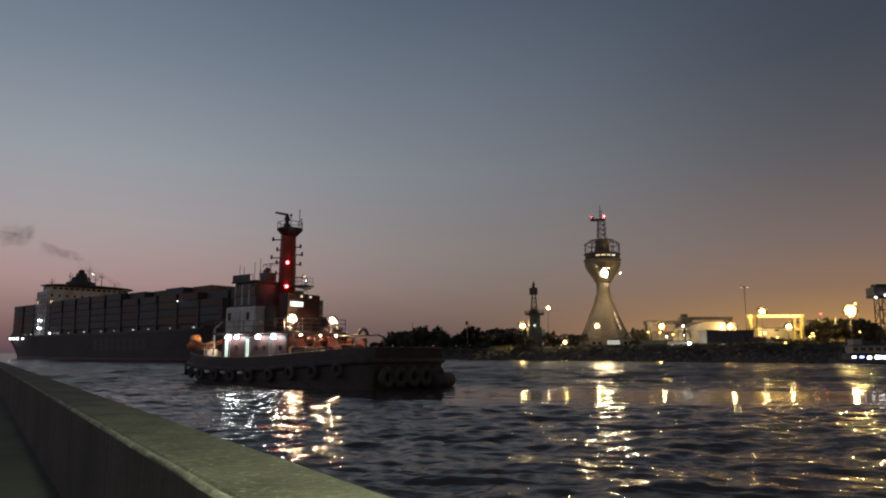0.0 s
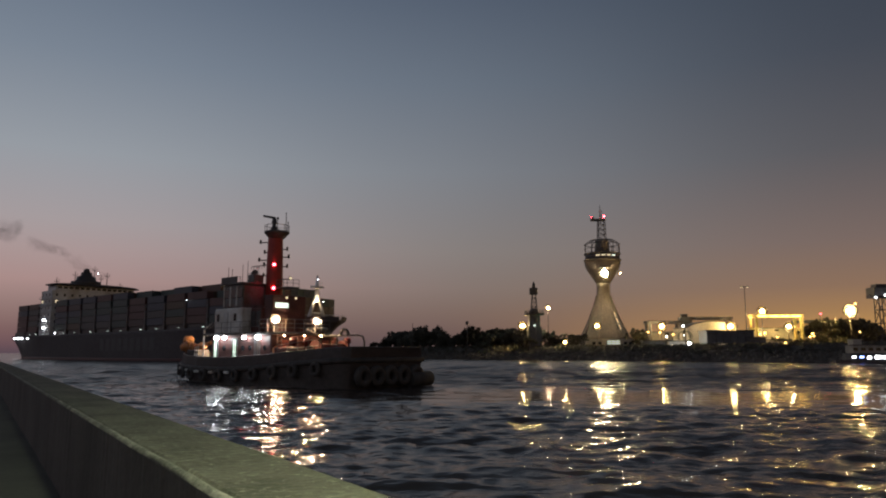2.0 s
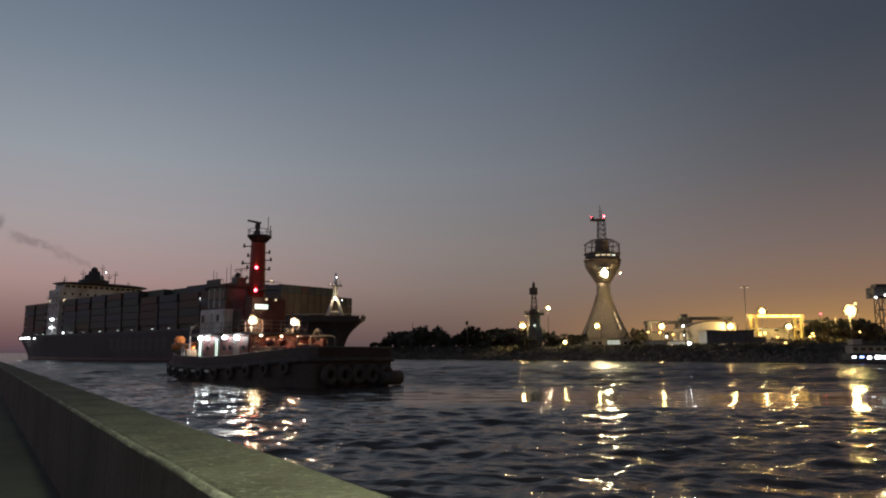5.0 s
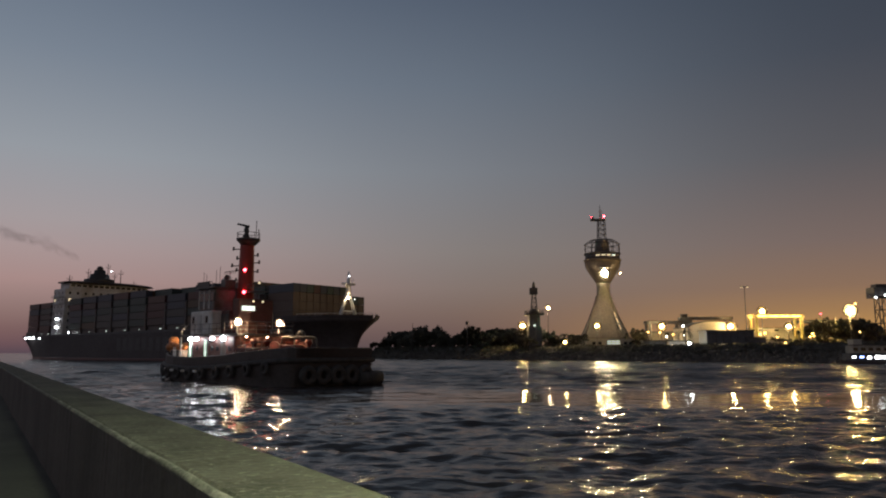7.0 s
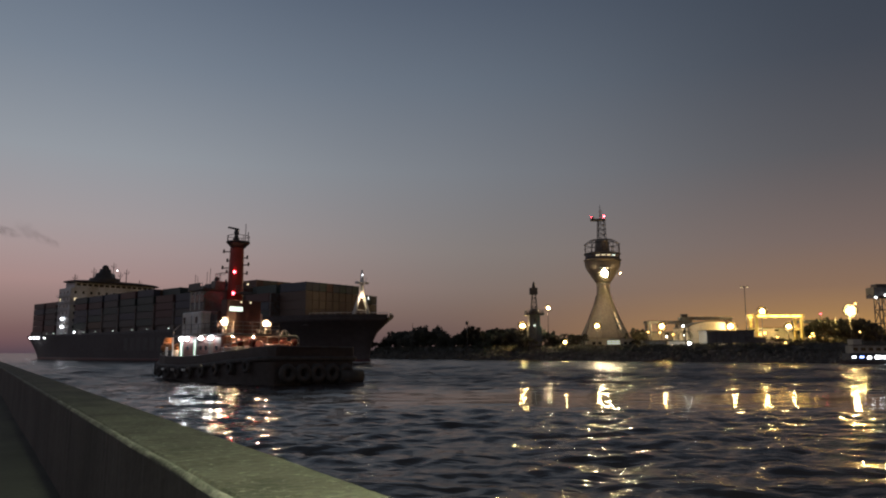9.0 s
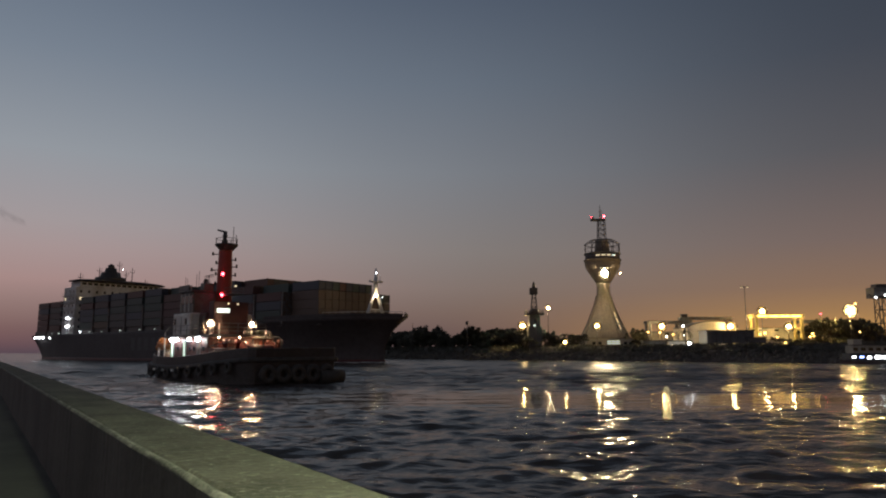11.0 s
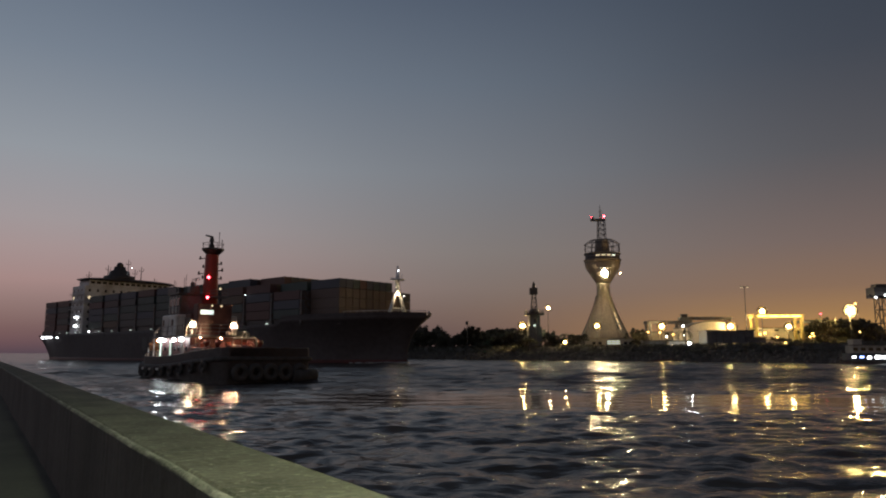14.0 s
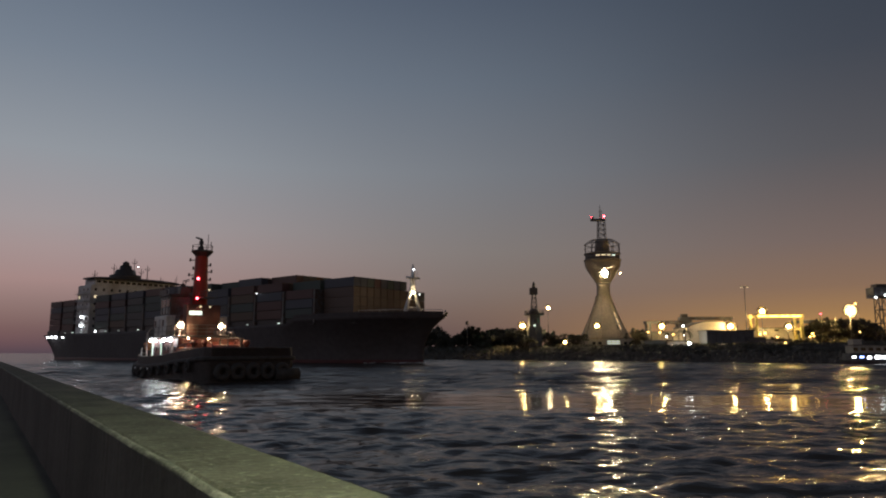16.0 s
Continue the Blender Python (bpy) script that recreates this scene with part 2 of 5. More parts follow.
def ball(bm, centre, r, squash=1.0, n=14):
    turned(bm, [(max(0.02, math.sin(math.pi * k / 8)) * r, -math.cos(math.pi * k / 8) * r * squash) for k in range(9)], centre, n)


def ring(bm, centre, axis, r, thick, n=18, k=8):
    """A tyre or hoop."""
    q = Vector(axis).to_track_quat("Z", "Y")
    c = Vector(centre)
    vs = [[bm.verts.new(c + q @ Vector(((r + thick * math.cos(b)) * math.cos(a), (r + thick * math.cos(b)) * math.sin(a), thick * math.sin(b))))
           for b in (2 * math.pi * j / k for j in range(k))] for a in (2 * math.pi * i / n for i in range(n))]
    for i in range(n):
        for j in range(k):
            bm.faces.new((vs[i][j], vs[(i + 1) % n][j], vs[(i + 1) % n][(j + 1) % k], vs[i][(j + 1) % k])).smooth = True


def dish(bm, centre, r, axis, n=28):
    """A shallow round plate, open along axis, added behind a lens to show its halo."""
    q = Vector(axis).to_track_quat("Z", "Y")
    c = Vector(centre)
    rings = []
    for f, back in ((0.06, 0), (0.35, 0), (0.7, 0), (1.0, 0), (1.0, 1), (0.5, 1), (0.06, 1)):
        h = 0.16 * r * (f * f - 1) - back * 0.07 * r
        rings.append([bm.verts.new(c + q @ Vector((r * f * math.cos(2 * math.pi * i / n), r * f * math.sin(2 * math.pi * i / n), h))) for i in range(n)])
    for a, b in zip(rings, rings[1:] + rings[:1]):
        for i in range(n):
            bm.faces.new((a[i], a[(i + 1) % n], b[(i + 1) % n], b[i])).smooth = True


def mesh_of(name, bm, mat):
    bmesh.ops.recalc_face_normals(bm, faces=bm.faces[:])
    me = bpy.data.meshes.new(name)
    bm.to_mesh(me)
    bm.free()
    for m in mat if isinstance(mat, (list, tuple)) else (mat,):
        me.materials.append(m)
    return me


def part(name, bm, mat, parent, label=""):
    ob = new(name, mesh_of(name, bm, mat))
    ob.parent = parent
    if label:
        tagged(ob, label)
    return ob


def thing(name, at, label, category, group="", kind=""):
    ob = new(name)
    ob.location = at
    ob.empty_display_size = 0.3
    return tagged(ob, label, category, group, kind)


def solid(name, bm, mat, label, category="", group="", kind="", at=(0, 0, 0)):
    ob = new(name, mesh_of(name, bm, mat))
    ob.location = at
    return tagged(ob, label, category, group, kind)


def simple(name, mat, parent, fn, *args, label="", **kw):
    bm = bmesh.new()
    fn(bm, *args, **kw)
    return part(name, bm, mat, parent, label)


def lattice(bm, x, y, z0, z1, w0, w1, bays, r=0.1):
    """A four-legged braced mast."""
    for i in range(bays):
        a, b = i / bays, (i + 1) / bays
        za, zb = z0 + (z1 - z0) * a, z0 + (z1 - z0) * b
        wa, wb = w0 + (w1 - w0) * a, w0 + (w1 - w0) * b
        c = ((-1, -1), (1, -1), (1, 1), (-1, 1))
        for k in range(4):
            (p, q), (s, u) = c[k], c[(k + 1) % 4]
            rod(bm, (x + p * wa, y + q * wa, za), (x + p * wb, y + q * wb, zb), r, n=5)
            rod(bm, (x + p * wb, y + q * wb, zb), (x + s * wb, y + u * wb, zb), r * 0.8, n=4)
            rod(bm, (x + p * wa, y + q * wa, za), (x + s * wb, y + u * wb, zb), r * 0.7, n=4)


def railing(bm, pts, h=1.0, r=0.03, rails=3, step=1.6):
    for a, b in zip(pts, pts[1:]):
        a, b = Vector(a), Vector(b)
        n = max(1, round((b - a).length / step))
        for i in range(n + 1):
            p = a.lerp(b, i / n)
            rod(bm, p, p + Vector((0, 0, h)), r, n=5)
        for k in range(1, rails + 1):
            o = Vector((0, 0, h * k / rails))
            rod(bm, a + o, b + o, r, n=5)


def loft(bm, stations, levels, power=1.3, rake=1.0):
    """A hull from stations (x at the bottom, half breadth there, x at the deck, half breadth there, deck height), stern to bow; bottom at z = -1.5."""
    grid = []
    for xb, hb, xd, hd, zd in stations:
        col = []
        for k in range(levels + 1):
            w = k / levels
            z = -1.5 + (zd + 1.5) * w
            u = max(0.0, z / zd) if z > 0 else 0.0
            x, hw = xb + (xd - xb) * (u ** rake if xd > xb else u), hb + (hd - hb) * u ** power
            col.append((x, hw, z))
        grid.append(col)
    vs = {}
    for s in (-1, 1):
        for i, col in enumerate(grid):
            for k, (x, hw, z) in enumerate(col):
                vs[s, i, k] = bm.verts.new((x, s * hw, z))
    for s in (-1, 1):
        for i in range(len(grid) - 1):
            for k in range(levels):
                bm.faces.new((vs[s, i, k], vs[s, i + 1, k], vs[s, i + 1, k + 1], vs[s, i, k + 1])).smooth = True
    last = len(grid) - 1
    for k in range(levels):
        bm.faces.new((vs[-1, 0, k], vs[1, 0, k], vs[1, 0, k + 1], vs[-1, 0, k + 1]))
        bm.faces.new((vs[-1, last, k], vs[1, last, k], vs[1, last, k + 1], vs[-1, last, k + 1]))
    for i in range(last):
        for k in (0, levels):
            bm.faces.new((vs[-1, i, k], vs[1, i, k], vs[1, i + 1, k], vs[-1, i + 1, k]))


# ---- water ----
def water_sheet():
    rows = []
    d = 4.0
    while d < 4700:
        rows.append(d)
        d *= 1.0065 if d < 60 else 1.009 if d < 200 else (1.02 if d < 500 else 1.2)
    dist = np.array(rows)
    c = np.linspace(-1, 1, 560)
    tan = 0.80 * c + 7 * c ** 11
    X = dist[:, None] * tan[None, :]
    Y = np.repeat(dist[:, None], len(c), 1) - 5
    rng = np.random.default_rng(7)
    Z = np.zeros_like(X)
    for i in range(64):
        L = 0.45 * (4.2 / 0.45) ** rng.random()
        a = radians(rng.normal(-84, 33))
        k = 2 * math.pi / L
        A = 0.0072 * L ** 0.72 * (0.5 + rng.random())
        px, py = rng.random(2) * 100
        bend = 0.5 * np.sin(X * 0.21 + py) + 0.5 * np.sin(Y * 0.17 + px)
        ph = k * (X * math.cos(a) + Y * math.sin(a)) + rng.random() * 6.28 + bend * 0.9
        patch = 0.65 + 0.6 * np.sin(X * 0.09 * (1 + i % 3) + px) * np.sin(Y * 0.07 * (1 + i % 4) + py)
        fade = np.clip(2 - dist / (38 * L), 0, 1)[:, None]
        s = np.sin(ph)
        Z += A * patch * fade * (s + 0.3 * np.cos(2 * ph))
    # longer seas out in the channel
    for i in range(18):
        L = rng.uniform(4.0, 9.0)
        a = radians(rng.normal(-84, 22))
        k = 2 * math.pi / L
        A = 0.0080 * L * (0.5 + rng.random())
        fade = (np.clip((dist - 62) / 25, 0, 1) * np.clip(2 - dist / (22 * L), 0, 1))[:, None]
        ph = k * (X * math.cos(a) + Y * math.sin(a)) + rng.random() * 6.28 + 0.8 * np.sin(X * 0.05 + i) + 0.6 * np.sin(Y * 0.04 + 2 * i)
        Z += A * fade * (np.sin(ph) + 0.25 * np.cos(2 * ph))
    # the tug's old wake, where the sea lies smoother
    slick = np.exp(-((Y - 49 + 0.10 * X) / 8.5) ** 4) / (1 + np.exp(np.clip(-(X + 4) / 3.0, -50, 50)))
    Z *= 1 - 0.87 * slick
    n, m = X.shape
    me = bpy.data.meshes.new("water")
    idx = np.arange(n * m).reshape(n, m)
    faces = np.stack([idx[:-1, :-1], idx[:-1, 1:], idx[1:, 1:], idx[1:, :-1]], -1).reshape(-1, 4)
    far_y = -1500.0
    verts = np.stack([X, Y, Z], -1).reshape(-1, 3).tolist() + [(float(X[-1, 0]), far_y, 0.0), (float(X[-1, -1]), far_y, 0.0)]
    back_l, back_r = n * m, n * m + 1
    behind = [(int(idx[0, 0]), int(idx[-1, 0]), back_l), (int(idx[0, 0]), back_l, back_r, int(idx[0, -1])), (int(idx[0, -1]), back_r, int(idx[-1, -1]))]
    me.from_pydata(verts, [], faces.tolist() + behind)
    me.polygons.foreach_set("use_smooth", np.ones(len(me.polygons), dtype=bool))
    me.materials.append(WATER)
    # gloss: ripples too small to build, growing with the open water
    patch = 0.5 + 0.5 * np.sin(X * 0.031 + 1.7 * np.sin(Y * 0.021)) * np.sin(Y * 0.047 + X * 0.013)
    by_tug = 1 / (1 + np.exp(np.clip((X + 4) / 3.0, -50, 50)))
    ripple = (0.075 + 0.03 * patch) * (1 - 0.82 * slick) * (1 - 0.4 * by_tug) + 0.14 * np.clip((Y - 58) / 14, 0, 1)
    grain = me.attributes.new("ripple", "FLOAT", "POINT")
    grain.data.foreach_set("value", np.append(ripple.reshape(-1), (0.2, 0.2)).astype(np.float32))
    chop = me.attributes.new("chop", "FLOAT", "POINT")
    ruffled = np.exp(-((Y - 92) / 34.0) ** 4) + 0.45 / (1 + np.exp(np.clip((150 - Y) / 20.0, -50, 50)))
    rough = (1.15 + 2.0 * ruffled + 0.15 * by_tug) * (1 - 0.87 * slick)
    chop.data.foreach_set("value", np.append(rough.reshape(-1), (1.0, 1.0)).astype(np.float32))
    return tagged(new("water", me), "dark choppy harbour water with lamp glints", "water", kind="structure")


sea = water_sheet()


# ---- parapet and pavement on the near quay ----
WALL_D = Vector((-0.546, 0.838, 0))
WALL_N = Vector((0.838, 0.546, 0))


def wall_point(s, n, z):
    p = WALL_D * s + WALL_N * n
    return (p.x, p.y, z)


def near_quay():
    bm = bmesh.new()
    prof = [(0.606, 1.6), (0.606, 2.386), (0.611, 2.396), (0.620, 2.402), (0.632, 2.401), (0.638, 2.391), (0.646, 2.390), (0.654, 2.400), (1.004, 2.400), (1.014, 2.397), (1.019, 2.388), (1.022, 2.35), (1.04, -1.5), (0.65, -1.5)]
    ss = [-14 + 0.5 * i for i in range(28)] + [0.05 * i for i in range(160)] + [8 + 0.5 * i for i in range(90)] + [60, 80, 110]
    cols = []
    for s in ss:
        w = 0.006 * noise.noise((s * 1.3, 0, 0)) + 0.004 * noise.noise((s * 6, 3, 0))
        col = []
        for j, (n, z) in enumerate(prof):
            chip = 0.022 * max(0, noise.noise((s * 5, j * 0.7, 9))) + 0.007 * noise.noise((s * 17, j, 4)) if 1 <= j <= 7 else 0.0
            col.append(bm.verts.new(wall_point(s, n + w + chip * 0.6, z - chip * 0.6)))
        cols.append(col)
    for a, b in zip(cols, cols[1:]):
        for j in range(len(prof)):
            k = (j + 1) % len(prof)
            f = bm.faces.new((a[j], b[j], b[k], a[k]))
            f.smooth = 1 <= j <= 10 and j != 7
            # slot 1, with the shade in its colour, goes on the inner face
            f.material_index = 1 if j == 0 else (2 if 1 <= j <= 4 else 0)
    solid("wall_parapet", bm, [PARAPET, SHADED_FACE, RIM], "green mossy concrete sea wall with worn rim", "sea wall", kind="structure")
    bm = bmesh.new()
    vs = [bm.verts.new(wall_point(s, n, z)) for s, n, z in ((-14, 0.64, 1.75), (110, 0.64, 1.75), (110, -30, 1.75), (-14, -30, 1.75))]
    bm.faces.new(vs)
    low = [bm.verts.new(v.co - Vector((0, 0, 3))) for v in vs]
    for i in range(4):
        bm.faces.new((vs[i], vs[(i + 1) % 4], low[(i + 1) % 4], low[i]))
    solid("pavement", bm, PLAZA, "dark worn concrete walkway behind sea wall", "pavement", kind="structure")


near_quay()


def parapet_lamp():
    """The lamp on the sea wall behind the viewer that lights the wall's top."""
    base = thing("wall_lamp", wall_point(-0.7, 0.86, 2.4), "short green-white lamp post on sea wall", "lamp")
    simple("post", STEEL, base, rod, (0, 0, 0), (0, 0, 1.75), 0.05, 0.04)
    simple("shade", DARK_STEEL, base, turned, [(0.24, 2.02), (0.2, 2.08), (0.03, 2.2)], n=16)
    simple("lens", emissive("wall_lamp_lens", (0.92, 1.0, 0.68), 1650), base, ball, (0, 0, 1.88), 0.13)


parapet_lamp()

# ---- far shore ----
SHORE_O = Vector((56, 250, 0))
SHORE_D = Vector((0.654, -0.756, 0))
SHORE_N = Vector((0.756, 0.654, 0))


def shore(s, n, z=0.0):
    p = SHORE_O + SHORE_D * s + SHORE_N * n
    return (p.x, p.y, z)


def far_land():
    bm = bmesh.new()
    prof = [(-3, -1.5), (0, 0.0), (4, 2.2), (8, 4.6), (11, 5.3), (15, 5.0), (19, 3.8), (60, 3.9), (400, 4.0), (2500, 4.0)]
    cols = []
    ss = [-178 + 4 * i for i in range(130)] + [360, 420, 600]
    for s in ss:
        end = min(1.0, (s + 178) / 30)
        cols.append([bm.verts.new(shore(s, n + 0.8 * noise.noise((s * 0.1, n, 0)) + (1 - end) * 12, z * (0.25 + 0.75 * end) + (0.25 * noise.noise((s * 0.2, n * 0.2, 1)) if 0 < j < 5 else 0))) for j, (n, z) in enumerate(prof)])
    for a, b in zip(cols, cols[1:]):
        for j in range(len(prof) - 1):
            bm.faces.new((a[j], a[j + 1], b[j + 1], b[j]))
    solid("ground_port", bm, SOIL, "dark port ground behind stone bank", "ground", kind="structure")
    rng = random.Random(3)
    bm = bmesh.new()
    for i in range(1100):
        s, n = rng.uniform(-170, 130), rng.uniform(-0.5, 5.5)
        z = 0.1 + n * 0.56
        r = rng.uniform(0.5, 1.1)
        x, y, _ = shore(s, n)
        vs = box(bm, x - r, x + r, y - r * 0.8, y + r * 0.8, z - r * 0.6, z + r * 0.5, r * 0.25)
        for v in vs:
            v.co += Vector((rng.uniform(-1, 1), rng.uniform(-1, 1), rng.uniform(-1, 1))) * r * 0.3
    solid("armour_stones", bm, ROCK, "dark angular armour stones along the bank", "stones", kind="stuff")


far_land()


def hedge():
    """Low scrub along the top of the bank."""
    rng = random.Random(31)
    bm = bmesh.new()
    for i in range(1500):
        s, n = rng.uniform(-150, 140), rng.uniform(4.5, 13)
        x, y, _ = shore(s, n)
        ground = float(np.interp(n, [4, 8, 11, 15], [2.2, 4.6, 5.3, 5.0]))
        high = rng.uniform(0.3, 1.0) * (0.8 + 0.5 * noise.noise((s * 0.07, 0, 0)))
        for k in range(14):
            c = Vector((x + rng.gauss(0, 0.6), y + rng.gauss(0, 0.6), ground + rng.uniform(-0.1, 1.0) * high))
            u = Vector((rng.gauss(0, 1), rng.gauss(0, 1), rng.gauss(0, 1))).normalized() * rng.uniform(0.2, 0.42)
            w = u.orthogonal().normalized() * u.length * 0.8
            bm.faces.new([bm.verts.new(c + d) for d in (-u, w, u, -w)])
    solid("scrub", bm, LEAF, "low dark scrub along the top of the bank", "scrub", kind="stuff")


hedge()


# ---- trees ----
def tree(name, at, height, spread, seed, label, palm=False):
    rng = random.Random(seed)
    base = thing(name, at, label, "tree", "trees on the far bank")
    bm = bmesh.new()
    if palm:
        p = Vector((0, 0, 0))
        for i in range(6):
            q = p + Vector((rng.uniform(-0.12, 0.12), rng.uniform(-0.12, 0.12), height * 0.78 / 6))
            rod(bm, p, q, 0.24 - 0.015 * i, 0.225 - 0.015 * i, 7)
            p = q
        part("trunk", bm, BARK, base)
        bm = bmesh.new()
        for i in range(26):
            a, up = rng.uniform(0, 6.28), rng.uniform(-0.1, 1.1)
            prev, w = p.copy(), 0.35
            for k in range(5):
                el = up - 0.42 * k
                d = Vector((math.cos(a) * math.cos(el), math.sin(a) * math.cos(el), math.sin(el)))
                q = prev + d * spread * 0.26
                n = d.cross(Vector((0, 0, 1))).normalized() * w
                v = [bm.verts.new(c) for c in (prev - n, prev + n, q + n * 0.8 - Vector((0, 0, 0.12)), q - n * 0.8 - Vector((0, 0, 0.12)))]
                bm.faces.new(v)
                prev, w = q, w * 0.8
        part("crown", bm, LEAF, base)
        return base
    rod(bm, (0, 0, -0.3), (0.1, 0, height * 0.45), height * 0.035, height * 0.022, 8)
    tips = []
    for i in range(8):
        a, e = rng.uniform(0, 6.28), rng.uniform(0.35, 1.2)
        s = Vector((0.1, 0, height * rng.uniform(0.25, 0.45)))
        t = s + Vector((math.cos(a) * math.cos(e) * spread * 0.75, math.sin(a) * math.cos(e) * spread * 0.75, math.sin(e) * height * 0.42))
        rod(bm, s, t, height * 0.014, height * 0.005, 5)
        tips.append(t)
    part("trunk", bm, BARK, base)
    bm = bmesh.new()
    for i in range(64):
        c = rng.choice(tips) + Vector((rng.gauss(0, 1) * spread * 0.3, rng.gauss(0, 1) * spread * 0.3, rng.gauss(0, 0.8) * height * 0.12))
        c.z = max(height * 0.22, min(height, c.z))
        r = rng.uniform(0.09, 0.2) * spread
        for k in range(34):
            d = Vector((rng.gauss(0, 1), rng.gauss(0, 1), rng.gauss(0, 0.8))).normalized() * r * rng.uniform(0.5, 1.1)
            u = Vector((rng.gauss(0, 1), rng.gauss(0, 1), rng.gauss(0, 1))).normalized() * rng.uniform(0.3, 0.58)
            w = u.orthogonal().normalized() * u.length * 0.7
            o = c + d
            bm.faces.new([bm.verts.new(o + x) for x in (-u, w, u, -w)])
    part("crown", bm, LEAF, base)
    return base


def trees():
    kinds = [tree("tree", shore(-88 + 7 * i, 26), h, sp, 20 + i, lab) for i, (h, sp, lab) in enumerate((
        (9.2, 5.6, "dark broad-crowned shore tree seen as silhouette"), (8.2, 5.2, "low dark bushy tree on the bank"),
        (9.8, 5.0, "taller dark rounded tree on the bank"), (7.4, 6.0, "spreading dark scrub tree on the bank")))]
    rng = random.Random(11)
    s = -166.0
    while s < -58:
        k = rng.randrange(4)
        ends = 0.5 if s < -152 else (0.66 if -112 < s < -100 else 1.0)
        sc = rng.uniform(0.98, 1.2) * ends * (0.98 if s > -100 else 1.06)
        t = copy_thing(kinds[k], Matrix.Translation(shore(s, rng.uniform(15, 30), 3.6)) @ pose(0, 0, 0, 0, 0, rng.uniform(0, 360)))
        t.scale = (sc, sc, sc)
        s += rng.uniform(2.2, 3.4)
    for x, y, sc in TREE_SPOTS:
        t = copy_thing(kinds[rng.randrange(4)], Matrix.Translation((x, y, 3.7)) @ pose(0, 0, 0, 0, 0, rng.uniform(0, 360)))
        t.scale = (sc, sc, sc)
    for (x, y, z), h in PALM_SPOTS:
        tree("palm_tree", (x, y, 3.6), h, 3.4, int(x), "dark palm tree silhouette on the quay", palm=True)


TREE_SPOTS = [(142.1, 262, 1.35), (142.9, 268, 1.3), (152.9, 262, 1.35), (161.5, 272, 1.2), (77.3, 285, 0.55), (121.8, 262, 0.5),
              (127.5, 266, 0.6), (149.6, 266, 0.6), (158.7, 260, 0.7), (54.1, 300, 0.5), (46.8, 305, 0.6), (47.7, 300, 0.5),
              (43.0, 288, 0.78), (46.0, 288, 0.74), (53.6, 287, 0.76), (31.0, 292, 0.7), (34.0, 284, 0.62), (75.0, 276, 0.85), (130.0, 258, 0.55), (145.0, 262, 0.75)]
PALM_SPOTS = [((50.6, 296, 8.6), 7.5), ((55.0, 300, 8.7), 6.0), ((88.7, 262, 7.9), 9.0), ((77.7, 276, 8.2), 7.5)]
trees()


# ---- lamps of the port ----
def flood(at, r, mat, label, ground=3.8, group="port floodlights", pole=True, name="floodlight", halo_dish=True):
    x, y, z = at
    base = thing(name, (x, y, ground), label, "floodlight", group)
    if pole:
        simple("pole", STEEL, base, rod, (0, 0.6, 0), (0, 0.6, z - ground + 0.3), 0.16, 0.10)
        simple("bracket", STEEL, base, rod, (0, 0.7, z - ground), (0, r * 0.6, z - ground), 0.09)
    away = Vector((-x, -y, 0)).normalized()
    if halo_dish:
        # oversized plate added behind the lens to imitate its amber halo
        simple("halo_dish", HALO_PAINT_DIM if mat is SODIUM_STRONG else HALO_PAINT, base, dish, away * -0.32 * r + Vector((0, 0, z - ground)), r * 1.75, away)
        r *= 0.6
        # extra unseen light behind the plate to brighten the buildings at its back
        if 76 < x < 140:
            simple("added_rear_light", mat, base, ball, away * -2.6 * r + Vector((0, 0, z - ground)), r * 1.15, 0.85)
    else:
        simple("housing", DARK_STEEL, base, turned, [(r * 1.15, z - ground + r * 0.7), (r * 0.9, z - ground + r * 1.0), (0.1, z - ground + r * 1.15)], n=12)
    simple("lens", mat, base, ball, (0, 0, z - ground), r, 0.85)
    return base


